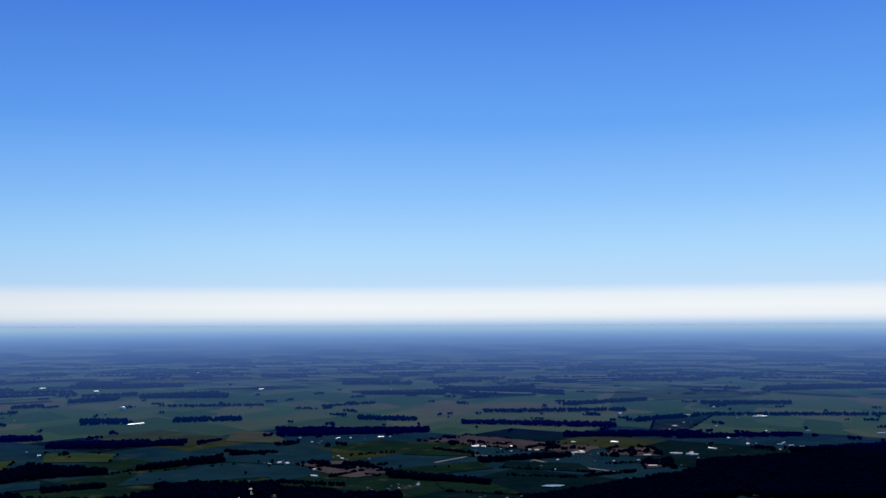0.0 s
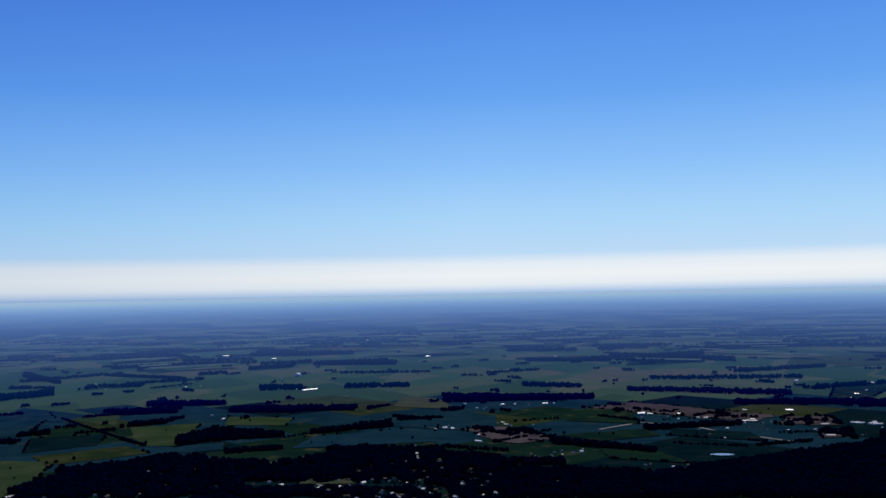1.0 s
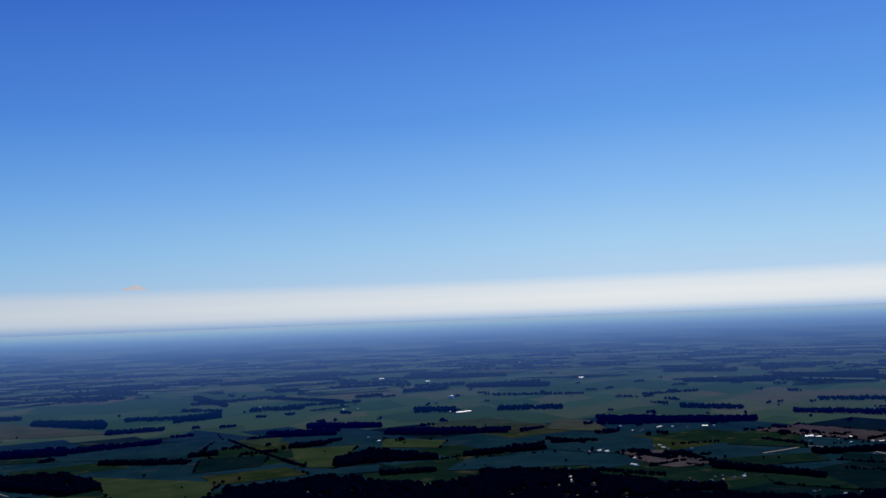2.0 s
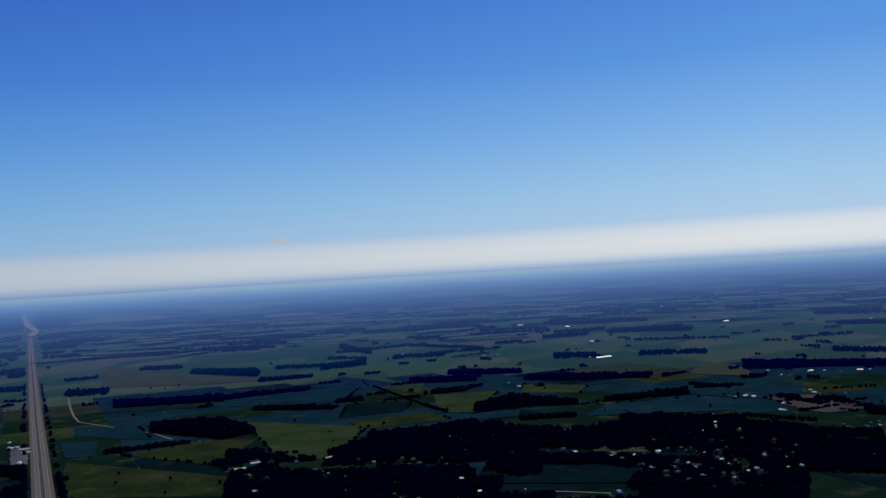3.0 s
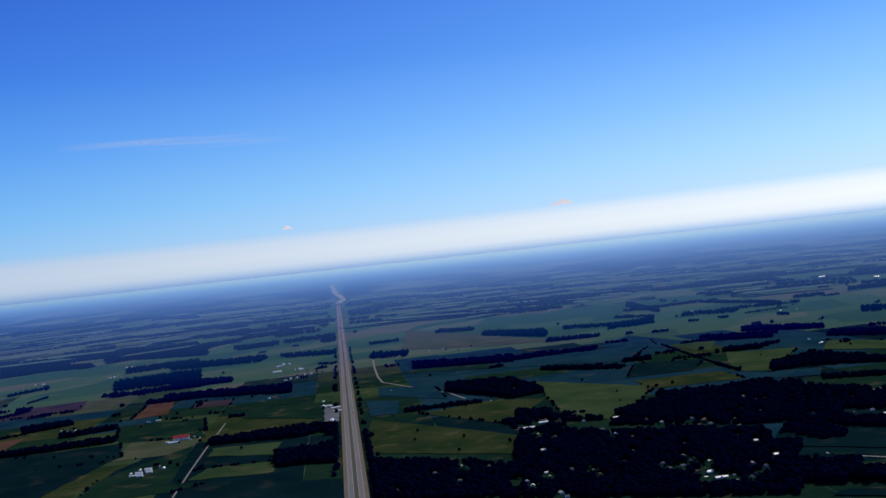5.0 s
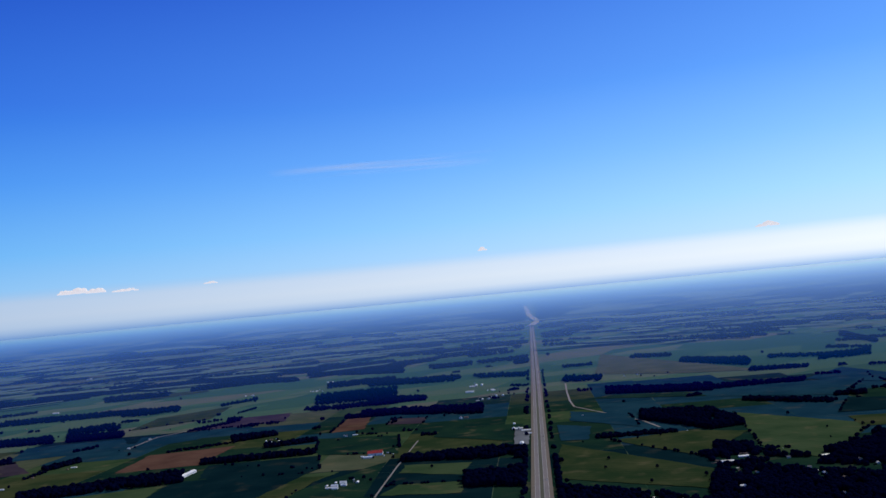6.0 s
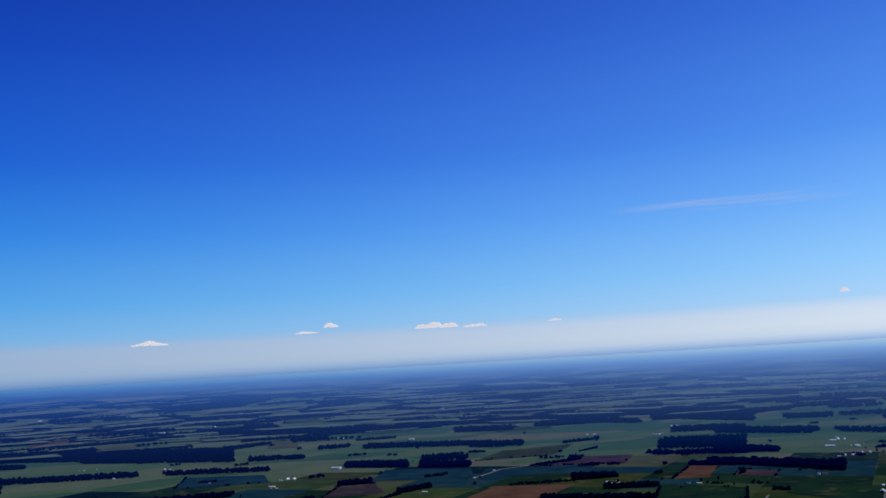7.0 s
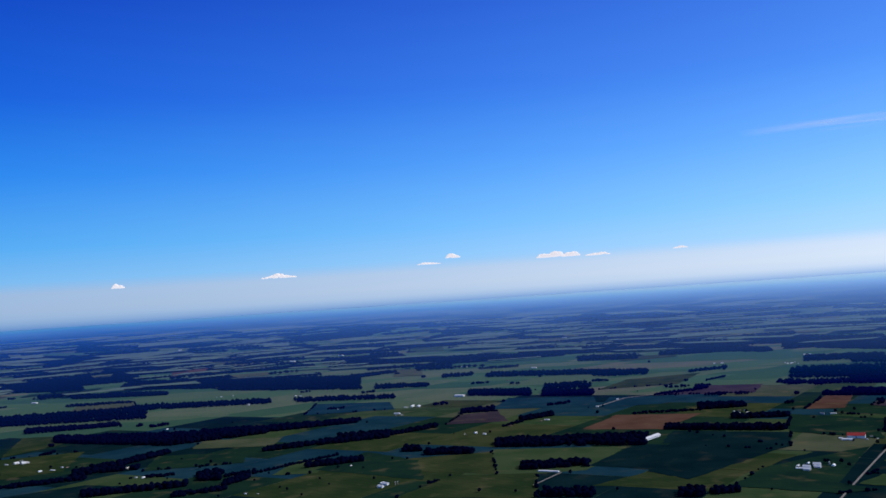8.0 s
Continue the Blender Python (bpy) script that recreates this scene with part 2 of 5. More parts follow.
def turn2(angle, length):
    return Vector((math.cos(radians(angle)) * length, math.sin(radians(angle)) * length))


# ---- ground and haze ----
def disc(name, h, mat, first):
    rings = [first] if first else []
    r = max(first, 60.0)
    while r < 9e5:
        rings.append(r)
        r *= 1.016
    spokes = 240
    rows, faces = [], []
    for r in rings:
        for k in range(spokes):
            a = 2 * math.pi * k / spokes
            rows.append((MID.x + r * math.cos(a), MID.y + r * math.sin(a), h))
    for j in range(len(rings) - 1):
        for k in range(spokes):
            l = (k + 1) % spokes
            faces.append((j * spokes + k, j * spokes + l, (j + 1) * spokes + l, (j + 1) * spokes + k)[::-1])
    if not first:
        rows.append((MID.x, MID.y, h))
        faces += [(len(rows) - 1, k, (k + 1) % spokes) for k in range(spokes)]
    rows = np.array(rows)
    return mesh_object(name, lay_all(rows), faces, mat, np.column_stack([rows[:, :2], 0 * rows[:, 0]]), smooth=True)


tagged(disc("ground", 0.0, FARMLAND, 0), "wide flat farmland of dull green plots reaching the horizon", "ground", kind="structure")


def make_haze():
    """Blue summer haze painted on a thin see-through sheet over the plain: its tint thickens with distance, lit by sun
    and sky.
    """
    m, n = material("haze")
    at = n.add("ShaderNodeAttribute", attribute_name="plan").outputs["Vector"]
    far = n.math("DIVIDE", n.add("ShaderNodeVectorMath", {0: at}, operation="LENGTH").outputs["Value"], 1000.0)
    # haze colour painted brighter and denser towards the sun; blue sets in first
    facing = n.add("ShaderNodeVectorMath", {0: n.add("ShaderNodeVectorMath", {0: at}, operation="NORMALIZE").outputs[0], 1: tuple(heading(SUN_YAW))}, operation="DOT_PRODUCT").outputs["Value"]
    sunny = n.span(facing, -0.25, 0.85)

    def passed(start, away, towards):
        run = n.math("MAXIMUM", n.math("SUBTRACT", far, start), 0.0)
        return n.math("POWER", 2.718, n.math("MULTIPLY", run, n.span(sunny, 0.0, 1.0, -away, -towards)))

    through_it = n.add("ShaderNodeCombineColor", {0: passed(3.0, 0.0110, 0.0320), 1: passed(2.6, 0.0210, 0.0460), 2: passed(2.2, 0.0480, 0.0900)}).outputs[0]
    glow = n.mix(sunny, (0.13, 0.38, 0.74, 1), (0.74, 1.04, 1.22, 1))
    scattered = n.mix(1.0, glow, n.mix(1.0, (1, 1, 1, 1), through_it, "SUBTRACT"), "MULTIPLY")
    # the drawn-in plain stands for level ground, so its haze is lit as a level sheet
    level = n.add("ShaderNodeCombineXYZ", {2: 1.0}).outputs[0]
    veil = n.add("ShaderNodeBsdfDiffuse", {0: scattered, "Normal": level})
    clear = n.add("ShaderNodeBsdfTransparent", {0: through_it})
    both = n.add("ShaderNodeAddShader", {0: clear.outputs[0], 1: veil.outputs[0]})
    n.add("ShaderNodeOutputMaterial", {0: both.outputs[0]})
    tagged(disc("haze_layer", 26.0, m, 2200.0), "thin see-through sheet coloured as blue summer haze over the distant plain", "haze", kind="structure")


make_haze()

# ---- fields ----
field_count = [0]
BORDERS = []
LOTS = []
FIELD_WORDS = {
    "green": "green crop field with faint drill rows", "dark": "dark field of dense even crop, tinted blue for haze", "teal": "field of tall even crop, tinted blue-green for haze", "olive": "olive pasture field with worn yellowish patches",
    "yellow": "yellow-green field of ripening crop", "tan": "dry pale tan stubble field", "brown": "reddish brown ploughed field of bare soil",
    "purple": "dark purplish fallow field", "yard": "pale concrete yard between barns beside the highway", "lot": "pale brown bare gravel lot beside industrial sheds"}


def field(kind, *corners):
    """A field between four corners of the plan: near left, near right, far right, far left."""
    field_count[0] += 1
    k = field_count[0]
    a, b, c, d = (Vector(corners[i:i + 2]) for i in (0, 2, 4, 6))
    ob = sheet({"lot": "gravel_lot", "yard": "farm_yard"}.get(kind, "field"), a, b, c, d, 22, 0.25 + 0.02 * k, CROPS[kind], 9.0 if kind == "lot" else 2.5, k)
    if kind == "lot":
        LOTS.append((a, b, c, d))
    BORDERS.extend([(a, b), (d, c), (a, d), (b, c)])
    return tagged(ob, FIELD_WORDS[kind], kind if kind in ("lot", "yard") else "field", "fields of the plain")


def plots():
    """The plots of the nearer farmland, square to the highway."""
    rng = random.Random(31)
    u = -2900.0
    while u < 2900:
        wide = rng.uniform(110, 240)
        v = -2900.0 + rng.uniform(0, 150)
        while v < 2900:
            long = rng.uniform(130, 330)
            mid = turn2(52.1, u + wide / 2) + turn2(142.1, v + long / 2)
            far, yaw = mid.length, math.degrees(math.atan2(-mid.x, mid.y))
            if 900 < far < 2750 and -32 < yaw < 122:
                # near plots darker, farther ones paler and bluer: haze put into plot colour
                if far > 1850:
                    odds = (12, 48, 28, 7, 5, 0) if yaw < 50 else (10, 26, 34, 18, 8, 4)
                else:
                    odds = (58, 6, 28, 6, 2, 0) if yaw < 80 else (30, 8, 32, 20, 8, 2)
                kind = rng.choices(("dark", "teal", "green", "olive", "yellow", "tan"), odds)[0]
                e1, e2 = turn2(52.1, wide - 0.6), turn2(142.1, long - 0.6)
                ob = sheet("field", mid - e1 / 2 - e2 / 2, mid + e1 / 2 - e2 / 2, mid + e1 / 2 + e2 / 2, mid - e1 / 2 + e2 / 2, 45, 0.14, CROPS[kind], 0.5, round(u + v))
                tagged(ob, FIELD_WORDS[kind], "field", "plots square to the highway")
            v += long
        u += wide


plots()
field("brown", -2032, 500, -1940, 654, -2133, 801, -2217, 623)
field("brown", -2074, 1023, -2044, 1100, -2241, 1223, -2282, 1172)
field("purple", -2558, 823, -2450, 1060, -2634, 1161, -2704, 1037)
field("yellow", -1570, 187, -1566, 406, -1768, 528, -1855, 279)
field("dark", -1601, 414, -1517, 512, -1699, 658, -1790, 556)
field("yellow", -1550, 556, -1513, 715, -1562, 796, -1699, 658)
field("olive", -1436, 385, -1353, 558, -1469, 658, -1508, 495)
field("green", -1354, 576, -1299, 702, -1571, 901, -1466, 666)
field("green", -1817, 861, -1695, 999, -1857, 1091, -1957, 936)
field("dark", -1769, 595, -1631, 787, -1779, 855, -1909, 662)
field("olive", -1466, 82, -1382, 288, -1573, 321, -1614, 181)
field("olive", -1733, 46, -1591, 256, -1828, 276, -1824, 78)
field("green", -1928, -417, -1933, -217, -2086, -226, -2125, -429)
field("yellow", -1760, -141, -1745, -58, -1873, -21, -1912, -102)
field("green", -1782, -60, -1594, 132, -1798, 131, -1953, 33)
field("olive", -1963, -704, -2011, -598, -2297, -639, -2263, -821)
field("tan", -2201, -370, -2146, -184, -2275, -172, -2336, -369)
field("tan", -3286, -995, -3300, -764, -3613, -852, -3649, -1070)
field("purple", -2281, 221, -2255, 370, -2474, 371, -2449, 271)
field("teal", -2729, -153, -2698, 106, -2913, 93, -3015, -138)
field("teal", -2521, 361, -2404, 627, -2631, 665, -2770, 443)
field("teal", -2381, 621, -2364, 779, -2478, 923, -2600, 706)
field("olive", -2815, 726, -2806, 968, -3109, 1146, -3065, 881)
field("dark", -1752, -622, -1687, -463, -1727, -318, -1813, -492)
field("olive", -2293, -832, -2475, -749, -2632, -711, -2686, -924)
field("yellow", -1441, 853, -1322, 907, -1405, 986, -1496, 899)
field("yellow", -1300, 735, -1199, 824, -1272, 883, -1347, 798)
field("dark", -1356, 790, -1271, 879, -1322, 907, -1427, 845)
field("dark", -1184, 648, -947, 763, -1050, 845, -1150, 779)
field("olive", -1528, 563, -1440, 642, -1546, 757, -1667, 644)
field("green", -1351, 567, -1251, 684, -1254, 744, -1429, 647)
field("dark", -1505, 493, -1421, 533, -1630, 781, -1905, 676)
field("green", -1787, 854, -1625, 959, -1872, 1073, -2012, 960)
field("purple", -2046, 1164, -1966, 1221, -2054, 1288, -2135, 1230)
field("green", -1738, 1110, -1541, 1164, -1692, 1326, -1849, 1211)
field("olive", -1149, 973, -898, 1052, -991, 1159, -1394, 1187)
field("olive", -1335, 1261, -1070, 1228, -1170, 1457, -1276, 1409)
field("teal", -1427, 1213, -1384, 1248, -1509, 1365, -1598, 1346)
field("teal", -1617, 1399, -1404, 1408, -1565, 1529, -1736, 1501)
field("yellow", -1012, 1309, -895, 1308, -1016, 1612, -1351, 1630)
field("olive", -1011, 1575, -884, 1722, -979, 1800, -1103, 1665)
field("yellow", -956, 1802, -872, 1810, -966, 2144, -1107, 2057)
field("yellow", -1406, 2220, -1165, 2084, -1257, 2275, -1484, 2314)
field("teal", -1560, 1823, -1296, 1929, -1424, 2221, -1663, 2013)
field("green", -1890, 1673, -1595, 1821, -1700, 1871, -1872, 1761)
field("tan", -2370, 2145, -2026, 2225, -1846, 2342, -3010, 2752)
field("teal", -1564, 2162, -1347, 2155, -1341, 2281, -1633, 2423)
field("dark", -1148, 1702, -1047, 1808, -1109, 1962, -1253, 1888)
field("teal", -575, 1204, -534, 1199, -603, 1350, -650, 1332)
field("lot", -1064, 1239, -1011, 1274, -1032, 1304, -1077, 1266)
field("lot", -1015, 1183, -969, 1211, -986, 1238, -1037, 1208)
field("dark", -888, 1098, -800, 1150, -824, 1177, -897, 1135)
field("yellow", -891, 2106, -745, 2112, -769, 2240, -949, 2259)
field("teal", -619, 1793, -341, 1892, -422, 2083, -624, 1948)
field("teal", -833, 1712, -753, 1771, -790, 1855, -864, 1802)
field("tan", -574, 2480, -387, 2416, -486, 2674, -598, 2711)
field("teal", -486, 2106, -230, 2016, -274, 2302, -490, 2408)
field("dark", -578, 1205, -350, 1263, -496, 1456, -640, 1394)
field("lot", -591, 1309, -525, 1285, -532, 1314, -593, 1334)
field("tan", -490, 1453, -398, 1463, -441, 1534, -477, 1543)
field("olive", -669, 1502, -591, 1466, -613, 1508, -675, 1539)
field("teal", -421, 1631, -369, 1650, -393, 1732, -433, 1715)
field("dark", -412, 1014, -269, 1059, -292, 1097, -409, 1040)
field("green", -458, 1138, -430, 1134, -466, 1206, -487, 1194)
field("green", -489, 1087, -449, 1084, -470, 1116, -498, 1117)
field("lot", -54, 2454, 327, 2204, 389, 2322, 56, 2592)
field("lot", -323, 2063, -190, 1876, -98, 1931, -221, 2111)
field("green", -100, 2208, 66, 2167, 58, 2366, -54, 2454)
field("green", -19, 1914, 107, 1994, 76, 2089, -101, 1992)
field("green", 4, 1723, 147, 1682, 77, 1824, -18, 1819)
field("lot", 370, 2170, 496, 2157, 505, 2305, 405, 2302)
field("lot", 418, 1980, 471, 2004, 492, 2090, 430, 2064)
field("dark", 118, 2002, 308, 1931, 293, 2049, 135, 2091)
field("green", 571, 2628, 664, 2624, 878, 3099, 687, 3072)
field("green", 65, 3831, 387, 4032, 405, 4371, 83, 4170)
field("olive", -3858, 1070, -3880, 1324, -4072, 1382, -4050, 1128)
field("yellow", 823, 3715, 1274, 3907, 1411, 4419, 960, 4227)
field("yellow", 664, 3782, 1170, 3986, 1278, 4454, 772, 4250)
field("yellow", -5741, 266, -5646, 481, -6385, 520, -6480, 305)
field("tan", -3901, 128, -3880, 250, -4283, 264, -4304, 142)
field("tan", -4500, -926, -4584, -449, -4842, -490, -4758, -967)
field("tan", -5027, -1902, -4841, -1484, -5253, -1634, -5439, -2052)
field("tan", -4755, 2174, -4793, 2394, -5695, 2814, -5657, 2594)
field("tan", -5259, -726, -5354, -569, -6275, -682, -6180, -839)
field("tan", -5363, 1678, -5108, 1933, -6365, 2366, -6620, 2111)
field("tan", -5661, 936, -5518, 1330, -6763, 1572, -6906, 1178)
field("tan", -6426, -214, -6362, 116, -7304, 100, -7368, -230)
field("brown", -4996, -1001, -5104, -758, -5664, -867, -5556, -1110)
field("yard", -1481, 1139, -1452, 1153, -1603, 1276, -1635, 1255)

# ---- roads ----
def strip(name, line, left, right, h, mat, parent=None, label=""):
    """A band along a line of plan points, from left to right of it in metres."""
    pts = []
    for a, b in zip(line, line[1:]):
        a, b = Vector(a), Vector(b)
        count = max(1, round((b - a).length / 50))
        pts += [a + (b - a) * (k / count) for k in range(count)]
    pts.append(Vector(line[-1]))
    rows, faces = [], []
    for k, p in enumerate(pts):
        d = (pts[min(k + 1, len(pts) - 1)] - pts[max(k - 1, 0)]).normalized()
        side = Vector((d.y, -d.x))
        for off in (left, right):
            q = p + side * off
            rows.append((q.x, q.y, h))
    for k in range(len(pts) - 1):
        faces.append((2 * k, 2 * k + 1, 2 * k + 3, 2 * k + 2))
    rows = np.array(rows)
    return mesh_object(name, lay_all(rows), faces, mat, np.column_stack([rows[:, :2], 0 * rows[:, 0]]), parent, label)


WAY = turn2(142.1, 1.0)
ROAD_AT = Vector((-1766.0, 1424.0))


def along(s, off=0.0):
    """A plan point s metres along the highway, off metres to its right."""
    return ROAD_AT + WAY * s + Vector((WAY.y, -WAY.x)) * off


def make_highway():
    line = [along(-2150), along(5650)]
    road = tagged(new("highway"), "straight four-lane divided highway of pale asphalt with tan verges", "highway", kind="structure")
    strip("verge", line, -16.5, -10.5, 0.9, VERGE, road, "tan dry grass verge")
    strip("verge", line, 10.5, 16.5, 0.9, VERGE, road, "tan dry grass verge")
    strip("carriageway", line, -10.8, -2.8, 1.1, ASPHALT, road)
    strip("carriageway", line, 2.8, 10.8, 1.1, ASPHALT, road)
    strip("median", line, -3.0, 3.0, 0.95, MEDIAN, road, "narrow olive grass median")
    for off in (-10.2, -3.4, 3.4, 10.2):
        strip("edge_line", line, off - 0.12, off + 0.12, 1.16, PAINT, road)
    far = [along(5600), Vector((-6991, 5568)), Vector((-8586, 6716)), Vector((-14639, 11325))]
    tagged(strip("road", far, -32, 32, 10.0, CONCRETE), "pale far stretch of highway winding past an interchange", "road", kind="structure")


make_highway()


def lane(*line, width=5.0, mat=GRAVEL):
    return tagged(strip("road", line, -width / 2, width / 2, 0.75, mat), "narrow pale gravel country road between fields", "road", kind="structure")


lane((-1476, 299), (-1561, 360), width=3.5)
lane((-1217, 666), (-1355, 771), (-1500, 883), (-1732, 1067), width=3.2)
lane((-2264, 1927), (-2059, 1761), (-1901, 1638), (-1798, 1565), (-1687, 1533), (-1573, 1501), (-1454, 1465), (-1360, 1418), width=5)
lane((-2414, 630), (-2547, 733), (-2581, 825), width=6)
lane((-508, 1507), (-421, 1420), (-345, 1340), width=6)
lane((-20, 2080), (73, 2196), (161, 2143), width=8)
lane((589, 2675), (673, 2865), (721, 2767), width=8)
lane((352, 1935), (226, 2067), (163, 2171), width=8)
lane((-455, 1432), (-408, 1395), (-364, 1361), width=5)
lane((-482, 1185), (-430, 1192), (-375, 1197), width=4)
lane((-320, 1407), (-301, 1372), (-274, 1371), width=5)

# ---- trees and woods ----
def lumpy(subdivisions, seed, rough=0.28):
    bm = bmesh.new()
    if subdivisions:
        bmesh.ops.create_icosphere(bm, subdivisions=subdivisions, radius=1.0)
    else:
        bmesh.ops.create_uvsphere(bm, u_segments=5, v_segments=2, radius=1.0)
    rng = random.Random(seed)
    for v in bm.verts:
        v.co *= 1 + rng.uniform(-rough, rough)
    verts = np.array([v.co[:] for v in bm.verts])
    faces = np.array([[v.index for v in f.verts] for f in bm.faces])
    bm.free()
    return verts, faces


FINE = [lumpy(2, k) for k in range(6)]
COARSE = [lumpy(1, k, 0.2) for k in range(6)]
SPARE = [lumpy(0, k, 0.15) for k in range(6)]


def clumps(name, rows, shapes, mat, squash=1.0, bend=True, cap=1e9):
    """One mesh of many leafy clumps: rows of plan x, y, height, radius."""
    verts, faces, base = [], [], 0
    for k, (x, y, h, r) in enumerate(rows):
        v, f = shapes[k % len(shapes)]
        a = 2.4 * k
        c, s = math.cos(a), math.sin(a)
        w = np.column_stack([(v[:, 0] * c - v[:, 1] * s) * r + x, (v[:, 0] * s + v[:, 1] * c) * r + y, v[:, 2] * min(r * squash, cap) + h])
        verts.append(w)
        faces.append(f + base)
        base += len(v)
    verts, faces = np.concatenate(verts), np.concatenate(faces)
    verts[:, 2] = np.maximum(verts[:, 2], 0)
    if bend:
        verts = lay_all(verts)
    me = bpy.data.meshes.new(name)
    me.vertices.add(len(verts))
    me.vertices.foreach_set("co", verts.astype(np.float32).ravel())
    me.loops.add(faces.size)
    me.loops.foreach_set("vertex_index", faces.astype(np.int32).ravel())
    me.polygons.add(len(faces))
    me.polygons.foreach_set("loop_start", np.arange(0, faces.size, 3, dtype=np.int32))
    me.update(calc_edges=True)
    me.materials.append(mat)
    return new(name, me)


wood_count = [0]
SPOTS = []


def near_house(p, spots):
    """Whether a crown at p would stand in a building or its yard."""
    return any(abs(p.x - x) < d and abs(p.y - y) < d for x, y, d in spots)


def on_road(p, room=17):
    return abs((p - ROAD_AT).dot(Vector((WAY.y, -WAY.x)))) < room


def in_garden(p, spots):
    """Whether p lies in the lawn that opens before a house, where only low shrubs grow."""
    for x, y, d in spots:
        dx, dy = x - p.x, y - p.y
        if abs(dx) + abs(dy) < 75:
            far = math.hypot(x, y)
            ux, uy = x / far, y / far
            if -4 < dx * ux + dy * uy < 18 + (x * 7 + y * 3) % 30 and abs(dx * uy - dy * ux) < 8:
                return True
    return False



def wood(*corners, fill=1.0, tall=12.0):
    """A wood between four corners of the plan, as a close canopy of single crowns with an uneven border."""
    wood_count[0] += 1
    rng = random.Random(wood_count[0])
    a, b, c, d = (Vector(corners[i:i + 2]) for i in (0, 2, 4, 6))
    mid = (a + b + c + d) / 4
    far = (mid - MID).length
    step = 6.4 if far < 1500 else 7.6 if far < 2100 else 9.2 if far < 3000 else 13.0 if far < 4200 else 20.0
    length, depth = ((b - a).length + (c - d).length) / 2, ((d - a).length + (c - b).length) / 2
    while length * depth / step ** 2 > 7000:
        step *= 1.15
    nu, nv = max(1, round(length / step)), max(2, round(depth / step))
    rows = []
    reach = (length + depth) / 2 + 90
    spots = [s for s in SPOTS if abs(s[0] - mid.x) < reach and abs(s[1] - mid.y) < reach]
    for i in range(nu):
        for j in range(nv):
            if rng.random() > fill:
                continue
            p = between(a, b, c, d, (i + 0.5 + rng.uniform(-0.48, 0.48)) / nu, (j + 0.5 + rng.uniform(-0.48, 0.48)) / nv)
            # bays and tongues along the border, and small glades
            rag = noise.noise(Vector((p.x / 58, p.y / 58, 1.7))) + 0.6 * noise.noise(Vector((p.x / 19, p.y / 19, 5.1)))
            rim = min(min(i + 0.5, nu - i - 0.5) * step / 40, min(j + 0.5, nv - j - 0.5) * step / 26 + 0.2)
            if rag > 0.72 or (depth > 40 and rag > 0.2 + 0.6 * rim):
                continue
            swell = 1.0 + 0.22 * noise.noise(Vector((p.x / 33, p.y / 33, 9.3)))
            top = tall * swell * rng.uniform(0.72, 1.12)
            r = step * rng.uniform(0.55, 0.88)
            r = min(r, top * 0.6) if far < 4200 else r
            if near_house(p, spots) or on_road(p, 13 + r * 0.9 if depth < 12 else 20 + r):
                continue
            if spots and in_garden(p, spots):
                if rng.random() < 0.5:
                    continue
                top, r = top * 0.3, min(r, 2.4)
            rows.append((p.x, p.y, top - r, r))
            if i in (0, nu - 1) or j in (0, nv - 1):
                rows.append((p.x + rng.uniform(-1, 1), p.y + rng.uniform(-1, 1), top * 0.32, min(r * 0.95, top * 0.6)))
    if not rows:
        return None
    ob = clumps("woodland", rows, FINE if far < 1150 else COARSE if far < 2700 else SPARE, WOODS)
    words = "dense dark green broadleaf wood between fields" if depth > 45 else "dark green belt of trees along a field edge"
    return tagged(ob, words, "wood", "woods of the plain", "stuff")


